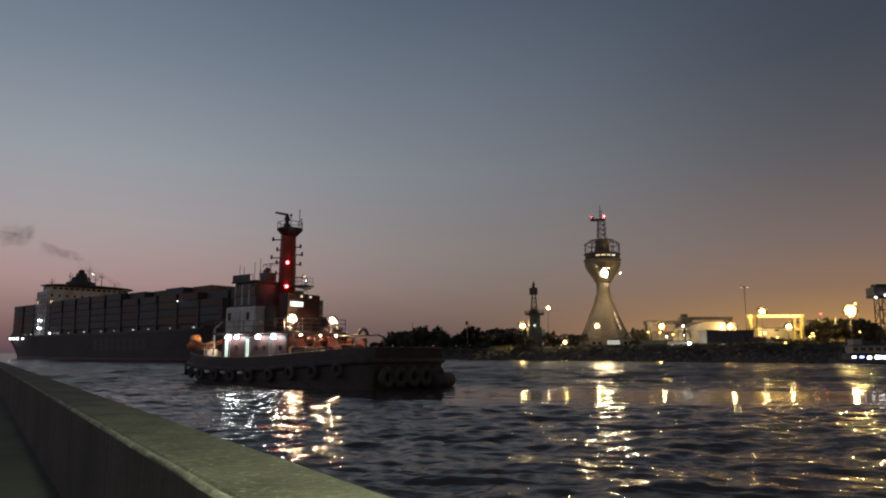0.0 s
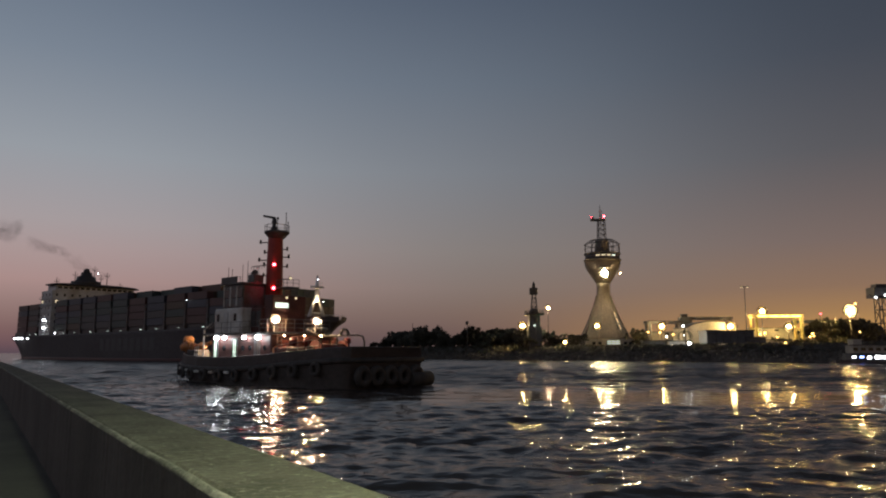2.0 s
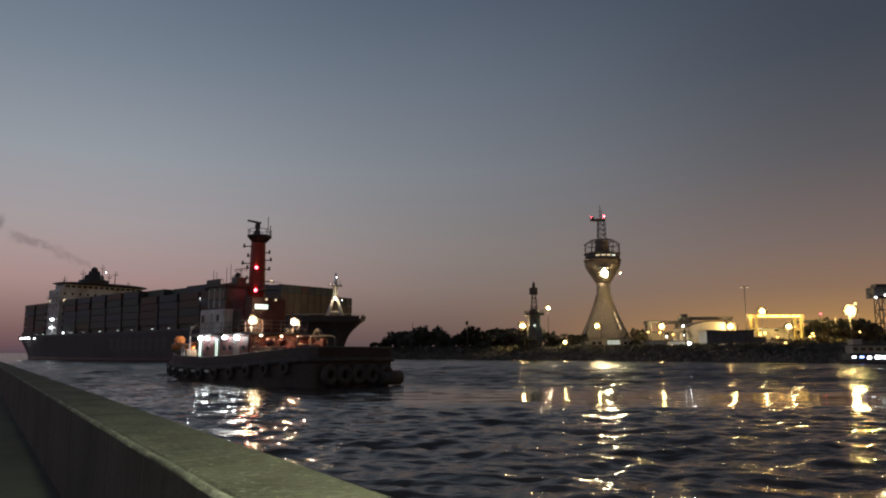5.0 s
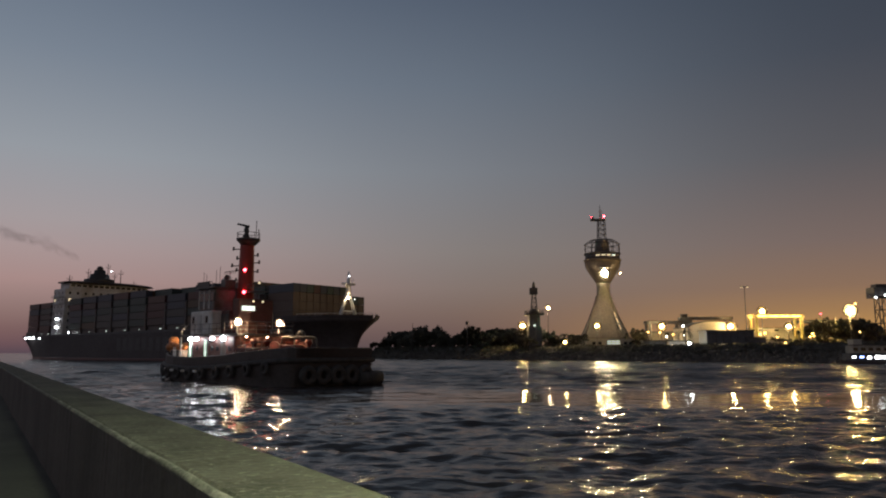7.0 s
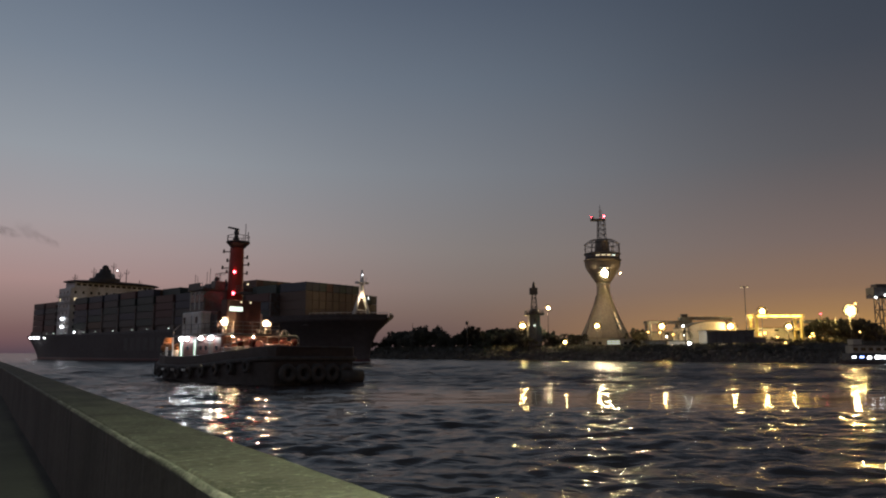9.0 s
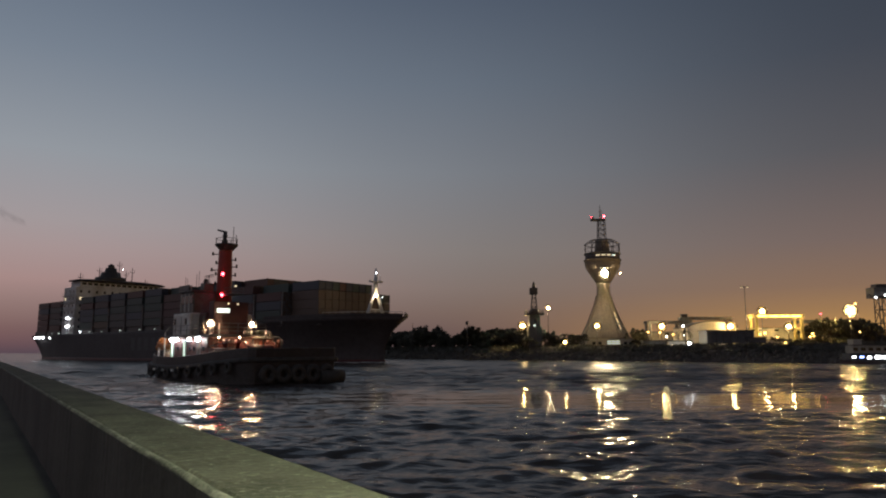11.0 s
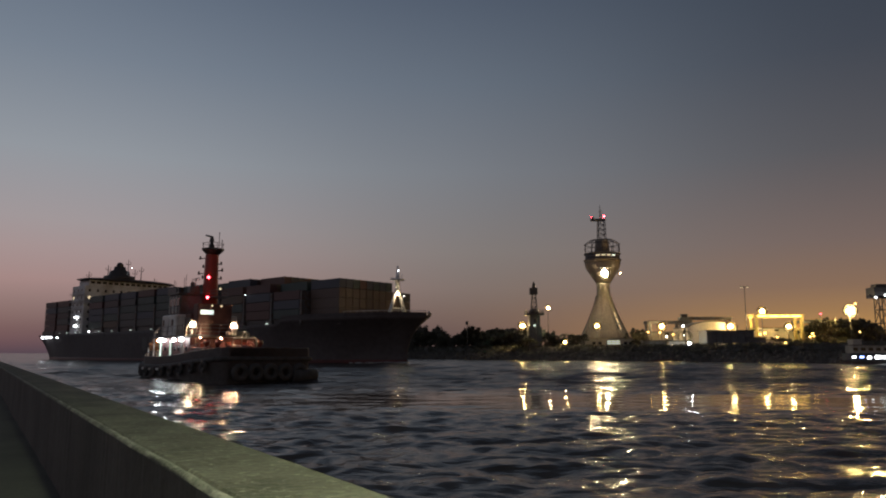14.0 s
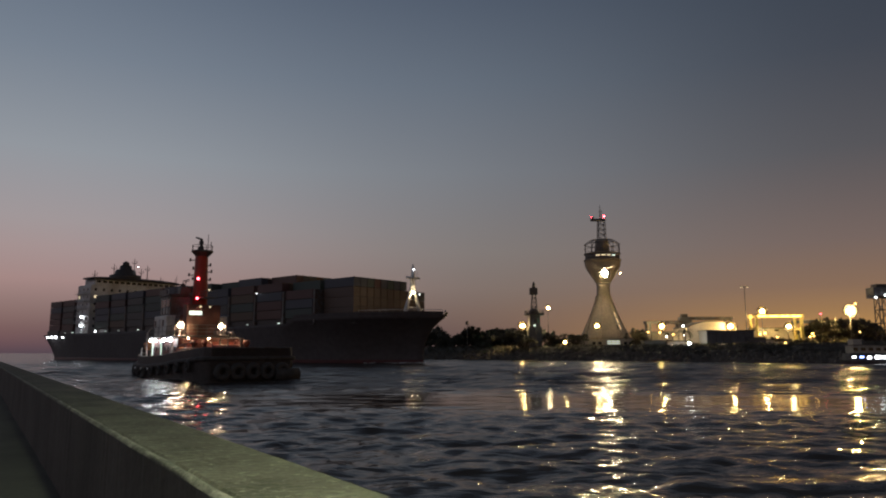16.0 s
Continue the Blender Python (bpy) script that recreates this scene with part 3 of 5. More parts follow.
def lamps():
    for at, r, mat in (((33.2, 297, 14.0), 1.15, SODIUM), ((44.4, 300, 21.7), 0.75, WARM), ((47.8, 280, 7.0), 0.75, SODIUM), ((61.4, 284, 13.5), 0.95, SODIUM),
                       ((80.4, 262, 12.5), 1.0, SODIUM), ((104.1, 258, 12.3), 1.15, SODIUM), ((117.7, 262, 18.1), 1.05, SODIUM), ((125.2, 258, 12.3), 1.0, SODIUM),
                       ((146.2, 255, 17.9), 1.35, SODIUM_STRONG)):
        flood(at, r, mat, "glowing amber light under the cup on a steel pole")
    flood((86.1, 250, 6.1), 0.7, COOL, "glowing blue-white floodlight low on the quay")
    for at, r, mat in (((77.6, 270, 10.6), 0.32, SODIUM_SMALL), ((81.5, 268, 10.4), 0.35, SODIUM_SMALL), ((83.3, 266, 8.8), 0.3, COOL_SMALL), ((86.3, 268, 9.7), 0.28, SODIUM_SMALL), ((90.3, 268, 12.9), 0.4, COOL_SMALL),
                       ((89.7, 266, 9.3), 0.25, COOL_SMALL), ((109.5, 262, 9.2), 0.3, SODIUM_SMALL), ((112.8, 262, 9.4), 0.3, COOL_SMALL), ((116.3, 262, 9.6), 0.4, SODIUM_SMALL), ((118.2, 262, 10.0), 0.4, SODIUM_SMALL),
                       ((127.9, 250, 5.1), 0.45, BLUE), ((127.2, 250, 5.3), 0.3, COOL_SMALL), ((135.7, 262, 9.8), 0.4, SODIUM_SMALL), ((134.7, 262, 8.7), 0.35, SODIUM_SMALL), ((136.2, 262, 9.0), 0.35, SODIUM_SMALL), ((139.8, 262, 10.0), 0.35, SODIUM_SMALL),
                       ((150.0, 270, 11.5), 0.35, COOL_SMALL), ((153.2, 270, 12.1), 0.3, SODIUM_SMALL), ((159.4, 270, 11.5), 0.45, COOL_SMALL), ((156.6, 268, 10.6), 0.3, SODIUM_SMALL), ((161.8, 270, 12.1), 0.3, SODIUM_SMALL), ((165.6, 270, 11.9), 0.3, COOL_SMALL),
                       ((152.3, 262, 20.8), 0.3, SODIUM_SMALL), ((119.4, 255, 8.4), 0.3, SODIUM_SMALL), ((122.1, 255, 6.4), 0.3, SODIUM_SMALL)):
        flood(at, r, mat, "small glowing lamp in the port", group="small port lamps", name="street_lamp", halo_dish=False)
    # warning light and the tall twin-headed mast
    flood((143.4, 270, 17.5), 0.4, RED_SMALL, "small red warning light on a thin mast", group="", name="warning_light", halo_dish=False)
    x, y, z = (111.6, 262, 27.0)
    base = thing("mast_light", (x, y, 3.8), "tall thin mast with twin lamp heads", "street lamp")
    simple("pole", STEEL, base, rod, (0, 0, 0), (0, 0, z - 3.8), 0.22, 0.12)
    simple("crossarm", STEEL, base, rounded, -1.3, 1.3, -0.15, 0.15, z - 3.9, z - 3.6, 0.05)
    for dx in (-1.1, 1.1):
        head = simple("lamp_head", DARK_STEEL, base, rounded, dx - 0.45, dx + 0.45, -0.3, 0.3, z - 3.8, z - 3.5, 0.06)
        simple("lens", LIT_WARM, head, rounded, dx - 0.35, dx + 0.35, -0.25, 0.25, z - 4.0, z - 3.82, 0.04)


lamps()


# ---- the great signal tower ----
def signal_tower():
    G = 3.8
    base = thing("signal_tower", (68.0, 300, G), "tall flared concrete harbour signal tower with lamps", "tower")
    foot = [(11.4, 0), (10.2, 4.9), (9.1, 7.2), (7.9, 9.6), (6.8, 12.0), (5.75, 14.3), (4.8, 16.7), (3.9, 19.1), (3.2, 21.2), (2.85, 23.0)]
    simple("shaft", CONCRETE, base, turned, foot + [(2.75, 26.3), (2.95, 28.4)], n=40)
    # ribs standing proud of the flared foot
    for k in range(8):
        a = 2 * math.pi * (k + 0.5) / 8
        bm = bmesh.new()
        for (r0, z0), (r1, z1) in zip(foot, foot[1:]):
            rod(bm, ((r0 + 0.2) * math.cos(a), (r0 + 0.2) * math.sin(a), z0), ((r1 + 0.2) * math.cos(a), (r1 + 0.2) * math.sin(a), z1), 0.32, 0.32, 6)
        part("rib", bm, CONCRETE, base)
    # stair slots with lit glass on the flank, following the slope
    for ax in (-62, -52):
        a = radians(ax)
        c, w = math.cos(a), math.sin(a)
        for z0, z1 in ((8.6, 10.6), (11.2, 13.4), (14.0, 15.8)):
            r0, r1 = (float(np.interp(h, [q for _, q in foot], [q for q, _ in foot])) for h in (z0, z1))
            bm = bmesh.new()
            vs = [bm.verts.new(((r + o) * c - w * side_, (r + o) * w + c * side_, h)) for o in (0.02, 0.14) for r, h, side_ in ((r0, z0, -0.35), (r0, z0, 0.35), (r1, z1, 0.35), (r1, z1, -0.35))]
            for f in ((0, 1, 2, 3), (4, 5, 6, 7), (0, 1, 5, 4), (1, 2, 6, 5), (2, 3, 7, 6), (3, 0, 4, 7)):
                bm.faces.new([vs[q] for q in f])
            part("stair_window", bm, STAIR_GLOW if ax == -52 else GLASS_DARK, base, "dim lit stair window" if ax == -52 else "")
    simple("cup", CONCRETE, base, turned, [(2.95, 28.2), (4.0, 29.9), (5.3, 31.9), (6.4, 33.6), (7.2, 35.2), (7.5, 36.4), (7.5, 37.6), (7.9, 37.7), (7.9, 38.2), (7.2, 38.3)], n=40)
    bm = bmesh.new()
    turned(bm, [(7.1, 38.2), (7.1, 40.4), (6.5, 40.6)], n=40)
    part("gallery", bm, STEEL, base, "grey banded gallery")
    for k in range(20):
        a = 2 * math.pi * k / 20
        simple("mullion", STEEL, base, rod, (7.16 * math.cos(a), 7.16 * math.sin(a), 38.2), (7.16 * math.cos(a), 7.16 * math.sin(a), 40.5), 0.09, n=5)
    for k in (13, 14, 15, 16):
        a = 2 * math.pi * (k + 0.5) / 20
        c, w = math.cos(a), math.sin(a)
        bm = bmesh.new()
        vs = [bm.verts.new((r * c - w * q, r * w + c * q, h)) for r in (7.2, 7.3) for q, h in ((-0.8, 39.3), (0.8, 39.3), (0.8, 39.75), (-0.8, 39.75))]
        for f in ((0, 1, 2, 3), (4, 5, 6, 7), (0, 1, 5, 4), (1, 2, 6, 5), (2, 3, 7, 6), (3, 0, 4, 7)):
            bm.faces.new([vs[i] for i in f])
        part("lit_pane", bm, LIT_WARM if k != 16 else LIT_PANE, base)
    simple("gallery_roof", CONCRETE, base, turned, [(7.7, 40.5), (7.7, 40.9), (6.0, 41.2), (3.4, 41.4)], n=40)
    # open frame round the roof
    for k in range(10):
        a = 2 * math.pi * (k + 0.2) / 10
        c, w = math.cos(a), math.sin(a)
        bm = bmesh.new()
        rod(bm, (7.4 * c, 7.4 * w, 40.8), (7.4 * c, 7.4 * w, 44.9), 0.16, n=6)
        rod(bm, (7.4 * c, 7.4 * w, 44.9), (5.0 * c, 5.0 * w, 46.6), 0.14, n=6)
        rod(bm, (5.0 * c, 5.0 * w, 46.6), (2.6 * c, 2.6 * w, 46.9), 0.12, n=6)
        part("frame_post", bm, STEEL, base)
    bm = bmesh.new()
    ring(bm, (0, 0, 44.9), (0, 0, 1), 7.4, 0.16, 40, 6)
    ring(bm, (0, 0, 42.8), (0, 0, 1), 7.4, 0.10, 40, 6)
    ring(bm, (0, 0, 46.6), (0, 0, 1), 5.0, 0.12, 32, 6)
    part("frame_ring", bm, STEEL, base)
    simple("lantern_house", CONCRETE, base, turned, [(3.2, 41.2), (3.1, 43.6), (2.85, 45.4), (2.7, 47.0), (1.4, 47.3)], n=24)
    bm = bmesh.new()
    lattice(bm, 0, 0, 47.1, 55.6, 1.6, 1.35, 4, 0.15)
    part("lattice_mast", bm, STEEL, base)
    simple("top_platform", STEEL, base, rounded, -4.4, 1.7, -1.4, 1.4, 55.2, 56.0, 0.1)
    simple("radar_arm", STEEL, base, rounded, -4.5, -3.2, -0.5, 0.5, 56.0, 57.0, 0.12)
    simple("antenna", STEEL, base, rod, (-0.4, 0, 55.9), (-0.4, 0, 62.3), 0.26, 0.08)
    simple("antenna", STEEL, base, rod, (0.3, 0.4, 55.9), (0.3, 0.4, 60.4), 0.14, 0.06)
    simple("antenna_yard", STEEL, base, rod, (-1.1, 0, 59.4), (0.7, 0, 59.4), 0.08)
    simple("warning_light", RED_LIGHT, base, ball, (1.1, -1.0, 57.0), 0.4, label="glowing red warning lamp")
    simple("warning_light", RED_LIGHT, base, ball, (-4.3, -0.8, 56.6), 0.14, label="small red warning lamp")
    # floodlight under the cup; the tiny second lamp imitates a light streak there
    for ax, r, mat, zz, wide in ((-97, 0.95, TOWER_LAMP, 31.8, 2.3), (-20, 0.17, SODIUM, 32.4, 2.0)):
        a = radians(ax)
        lx, ly = 7.1 * math.cos(a), 7.1 * math.sin(a)
        bracket = simple("lamp_bracket", STEEL, base, rod, (lx * 0.75, ly * 0.75, zz + 0.6), (lx, ly, zz + 0.4), 0.2)
        away = Vector((math.cos(a), math.sin(a), 0))
        # plate added to keep the big lamp's light off the cup above
        if r > 0.5:
            simple("light_shield", DARK_STEEL, bracket, rounded, lx - 2.2, lx + 2.2, ly - 0.9, ly + 1.8, zz + 2.1, zz + 2.3, 0.06)
        # added plate that stands in for the glow round the lens
        simple("halo_dish", HALO_PAINT_DIM, bracket, dish, Vector((lx, ly, zz)) - away * 0.4 * r, r * wide, away)
        simple("lens", mat, bracket, ball, (lx, ly, zz), r, 1.5 if r > 0.5 else 1.0, label="glowing amber light under the cup")
    skirt = simple("base_building", PALE_WALL, base, rounded, -10.6, 8.5, -15.5, -10.5, 0, 4.6, 0.15, label="low pale annexe round the foot")
    simple("parapet", CONCRETE, skirt, rounded, -10.9, 8.8, -15.8, -10.3, 4.6, 5.0, 0.08)
    for dx in (-2.6, -0.9, 0.8):
        for zz in (2.45, 3.3):
            simple("window", BASE_GLOW, skirt, box, dx, dx + 1.5, -15.56, -15.48, zz, zz + 0.6, label="lit strip window")
    for dx in (-8.6, -6.2, 4.0, 6.0):
        simple("window", GLASS_DARK, skirt, rounded, dx, dx + 1.3, -15.56, -15.46, 2.3, 3.4, 0.04)


signal_tower()


def beacon_tower():
    x, y, _ = (37.2, 290, 8.5)
    base = thing("beacon_tower", (x, y, 3.8), "small dark beacon tower with lattice mast", "tower")
    simple("block", GREY_WALL, base, rounded, -2.7, 2.7, -2.7, 2.7, 0, 9.5, 0.15)
    simple("upper_block", GREY_WALL, base, rounded, -2.1, 2.1, -2.1, 2.1, 9.5, 14.2, 0.1)
    simple("platform", DARK_STEEL, base, rounded, -3.6, 3.6, -3.6, 3.6, 14.2, 15.0, 0.08)
    bm = bmesh.new()
    railing(bm, [(-3.5, -3.5, 15), (3.5, -3.5, 15), (3.5, 3.5, 15), (-3.5, 3.5, 15), (-3.5, -3.5, 15)], 1.1, 0.06, 2)
    part("railing", bm, STEEL, base)
    simple("cap", DARK_STEEL, base, turned, [(2.0, 15), (1.9, 16.2), (1.2, 17.0)], n=16)
    bm = bmesh.new()
    lattice(bm, 0, 0, 16, 22.8, 1.25, 0.7, 4, 0.12)
    part("lattice_mast", bm, DARK_STEEL, base)
    simple("radar_box", DARK_STEEL, base, rounded, -1.7, 1.4, -1.3, 1.3, 22.6, 25.4, 0.15)
    simple("antenna", DARK_STEEL, base, turned, [(0.7, 25.3), (0.6, 27.0), (0.15, 28.0)], n=10)
    simple("window", LIT_PANE, base, box, -0.6, 0.2, -2.16, -2.08, 9.7, 10.3)
    simple("side_box", PALE_WALL, base, rounded, 2.75, 4.4, -1.5, 1.5, 4.0, 8.5, 0.1)


beacon_tower()


# ---- blinking lights: a lamp inside a slotted sleeve that turns ----
def sleeve_lamp(name, at, ground, r, mat, label, pole=True):
    x, y, z = at
    base = thing(name, (x, y, ground), label, "navigation light")
    if pole:
        simple("pole", STEEL, base, rod, (0, 0, 0), (0, 0, z - ground - r), 0.14, 0.09)
    simple("lens", mat, base, ball, (0, 0, z - ground), r)
    bm = bmesh.new()
    n, R = 24, r * 1.3
    for i in range(n):
        a, b = 2 * math.pi * i / n, 2 * math.pi * (i + 1) / n
        if i > 5:
            vs = [bm.verts.new((k * math.cos(t), k * math.sin(t), h)) for k in (R, R * 1.08) for t in (a, b) for h in (-r * 1.3, r * 1.3)]
            for f in ((0, 1, 3, 2), (4, 5, 7, 6), (0, 1, 5, 4), (2, 3, 7, 6), (1, 3, 7, 5), (0, 2, 6, 4)):
                bm.faces.new([vs[k] for k in f])
    for h in (-1.3, 1.3):
        rod(bm, (0, 0, r * h - 0.04), (0, 0, r * h + 0.04), R * 1.08, n=24)
    sleeve = part("shutter", bm, DARK_STEEL, base, "turning slotted shutter")
    sleeve.location = (0, 0, z - ground)
    return sleeve, (0, 0, z - ground)


SHUTTERS = [
    (sleeve_lamp("channel_light", (37.0, 284, 15.5), 3.8, 0.55, GREEN_LIGHT, "green blinking channel light by the beacon tower", True), (2.5, 7.5, 12.5)),
    (sleeve_lamp("channel_light", (10.2, 300, 15.3), 3.0, 0.5, GREEN_LIGHT, "green blinking channel light on a thin pole", True), (1.5, 14.5)),
]


def pole_mast(at, ground=3.5):
    x, y, z = at
    b = thing("pole", (x, y, ground), "thin dark pole standing among the trees", "pole")
    simple("shaft", DARK_STEEL, b, rod, (0, 0, 0), (0, 0, z - ground), 0.16, 0.1)
    simple("cap", DARK_STEEL, b, ball, (0, 0, z - ground), 0.18)


pole_mast((-14.1, 330, 16.3))
pole_mast((10.4, 306, 14.8))


# ---- port buildings ----
def shed():
    x, y, _ = (99.0, 262, 7.9)
    b = thing("warehouse", (x, y, 3.8), "pale arched-roof warehouse lit by amber lamps", "warehouse")
    bm = bmesh.new()
    W, D = 9.2, 16
    top = [(-W + 2 * W * i / 16, 8.2 + 2.2 * math.sin(math.pi * i / 16) ** 0.8) for i in range(17)]
    front = [bm.verts.new((px, 0, pz)) for px, pz in [(-W, 0)] + top + [(W, 0)]]
    back = [bm.verts.new((v.co.x, D, v.co.z)) for v in front]
    bm.faces.new(front)
    bm.faces.new(back[::-1])
    for i in range(len(front)):
        j = (i + 1) % len(front)
        bm.faces.new((front[i], front[j], back[j], back[i]))
    part("wall", bm, PALE_WALL, b)
    bm = bmesh.new()
    for (xa, za), (xb, zb) in zip(top, top[1:]):
        vs = [bm.verts.new(p) for p in ((xa, -0.7, za + 0.02), (xb, -0.7, zb + 0.02), (xb, D + 0.5, zb + 0.02), (xa, D + 0.5, za + 0.02), (xa, -0.7, za + 0.35), (xb, -0.7, zb + 0.35), (xb, D + 0.5, zb + 0.35), (xa, D + 0.5, za + 0.35))]
        for f in ((3, 2, 1, 0), (4, 5, 6, 7), (0, 1, 5, 4), (1, 2, 6, 5), (2, 3, 7, 6), (3, 0, 4, 7)):
            bm.faces.new([vs[i] for i in f])
    part("roof", bm, STEEL, b)
    b = thing("dark_shed", (x + 1.2, y - 9, 3.8), "dark windowless box shed before the warehouse", "shed")
    simple("wall", GREY_WALL, b, rounded, -8.2, 8.2, -4, 4, 0, 6.6, 0.08)
    simple("roof", DARK_STEEL, b, rounded, -8.5, 8.5, -4.3, 4.3, 6.6, 6.95, 0.06)
    for k in range(7):
        simple("panel_rib", DARK_STEEL, b, rounded, -7.5 + 2.5 * k - 0.08, -7.5 + 2.5 * k + 0.08, -4.1, -4.0, 0.1, 6.5, 0.02)


shed()


def gantry(at_l, at_r, ground=3.8, mat=YELLOW_STEEL, label="yellow lit gantry frame over the quay", lit=True):
    xl, yl, z = at_l
    xr, yr, _ = at_r
    b = thing("gantry", ((xl + xr) / 2, (yl + yr) / 2, ground), label, "gantry")
    h, w = z - ground, (xr - xl) / 2
    for sx in (-1, 1):
        for dy in (0, 5):
            simple("leg", mat, b, rounded, sx * w - 0.5, sx * w + 0.5, dy - 0.5, dy + 0.5, 0, h, 0.08)
        simple("side_beam", mat, b, rounded, sx * w - 0.35, sx * w + 0.35, 0.5, 4.5, h * 0.62, h * 0.62 + 0.7, 0.06)
    for dy in (0, 5):
        simple("girder", mat, b, rounded, -w - 1, w + 1, dy - 0.45, dy + 0.45, h, h + 1.1, 0.08)
    if lit:
        # glowing strips added along the girder to imitate its brightly lit face
        for k in range(4):
            simple("lamp", SODIUM_SMALL, b, rounded, -w + 2 * w * (k + 0.5) / 4 - 1.7, -w + 2 * w * (k + 0.5) / 4 + 1.7, -0.75, -0.5, h + 0.3, h + 0.6, 0.05)
    return b


gantry((115.3, 262, 15.8), (131.9, 262, 15.8))
gantry((133.8, 266, 13.9), (141.0, 266, 13.9), mat=GREY_WALL, label="grey steel conveyor frame", lit=False)
gantry((79.0, 272, 13.9), (90.8, 272, 13.9), mat=STEEL, label="grey steel pipe gantry beside the quay", lit=False)
gantry((96.0, 276, 15.6), (111.3, 276, 15.6), mat=STEEL, label="grey steel crane beam behind the warehouse", lit=False)


def crane_house(at, w, h, label, ground=3.8):
    x, y, z = at
    b = thing("crane", (x, y, ground), label, "crane")
    bm = bmesh.new()
    lattice(bm, 0, 0, 0, z - ground - h, w * 0.45, w * 0.4, 4, 0.2)
    part("tower", bm, STEEL, b)
    simple("machine_house", GREY_WALL, b, rounded, -w, w, -w * 0.7, w * 0.7, z - ground - h, z - ground, 0.15)
    simple("roof", DARK_STEEL, b, rounded, -w * 0.6, w * 0.7, -w * 0.5, w * 0.5, z - ground, z - ground + h * 0.4, 0.2)
    return b


crane_house((92.7, 274, 16.4), 1.9, 3.0, "dark crane house on a steel lattice tower")
c = crane_house((159.2, 258, 26.3), 3.6, 3.2, "large dark quay crane with small lamps")
simple("boom", STEEL, c, rounded, -4.8, 18, -0.6, 0.6, 18.6, 20.0, 0.1)
for dx in (-3.4, 0.2):
    simple("lamp", COOL_SMALL, c, ball, (dx, -3.0, 19.6 if dx > -1 else 18.8), 0.3, label="glowing lamp")


def transit_shed(at, w, h, label, ground=3.8):
    x, y, _ = at
    b = thing("transit_shed", (x, y, ground), label, "shed", "transit sheds")
    simple("wall", PALE_WALL, b, rounded, -w, w, -3, 3, 0, h, 0.06)
    simple("roof", STEEL, b, rounded, -w - 0.5, w + 0.5, -3.6, 3.6, h, h + 0.35, 0.06)
    for k in range(max(2, int(w / 2.6))):
        x0 = -w + 1.0 + k * 2 * w / max(2, int(w / 2.6))
        simple("door", GREY_WALL, b, rounded, x0, x0 + 2.2, -3.09, -2.97, 0.02, min(3.6, h - 1.2), 0.03)
        simple("window", GLASS_DARK, b, rounded, x0 + 0.3, x0 + 1.9, -3.07, -2.97, h - 0.95, h - 0.35, 0.03)


transit_shed((130.9, 274, 8.2), 12.5, 8.2, "long pale transit shed lit amber behind the gantry")
transit_shed((86.2, 284, 8.4), 7.5, 7.0, "pale transit shed lit amber beside the tower")
transit_shed((159.7, 282, 8.3), 12.0, 7.0, "pale transit shed behind dark trees")


def low_houses():
    for u, (x, y, z), w, h, mat in ((0, (118.5, 258, 7.8), 3.2, 3.0, PALE_WALL), (1, (113.7, 252, 6.9), 2.2, 3.4, PALE_WALL), (2, (129.7, 262, 7.1), 4.5, 3.2, PALE_WALL),
                                   (3, (78.5, 264, 7.1), 5.0, 3.4, GREY_WALL), (4, (85.1, 262, 7.1), 3.0, 3.2, PALE_WALL), (5, (100.2, 246, 5.3), 9, 2.0, GREY_WALL), (6, (154.5, 262, 7.1), 8, 3.2, GREY_WALL), (7, (108.9, 250, 6.5), 3.2, 4.2, GREY_WALL)):
        b = thing("harbour_hut", (x, y, 3.8), "low flat-roofed harbour hut near lamps", "hut", "harbour huts")
        simple("wall", mat, b, rounded, -w, w, -2, 2, 0, h, 0.06)
        simple("roof", DARK_STEEL, b, rounded, -w - 0.3, w + 0.3, -2.3, 2.3, h, h + 0.25, 0.05)
        simple("door", DARK_STEEL, b, rounded, w * 0.2, w * 0.2 + 0.95, -2.07, -1.95, 0.02, 2.1, 0.02)
        simple("window", LIT_WARM, b, rounded, -w * 0.7, -w * 0.2, -2.05, -1.96, 1.1, 2.0, 0.02)


low_houses()


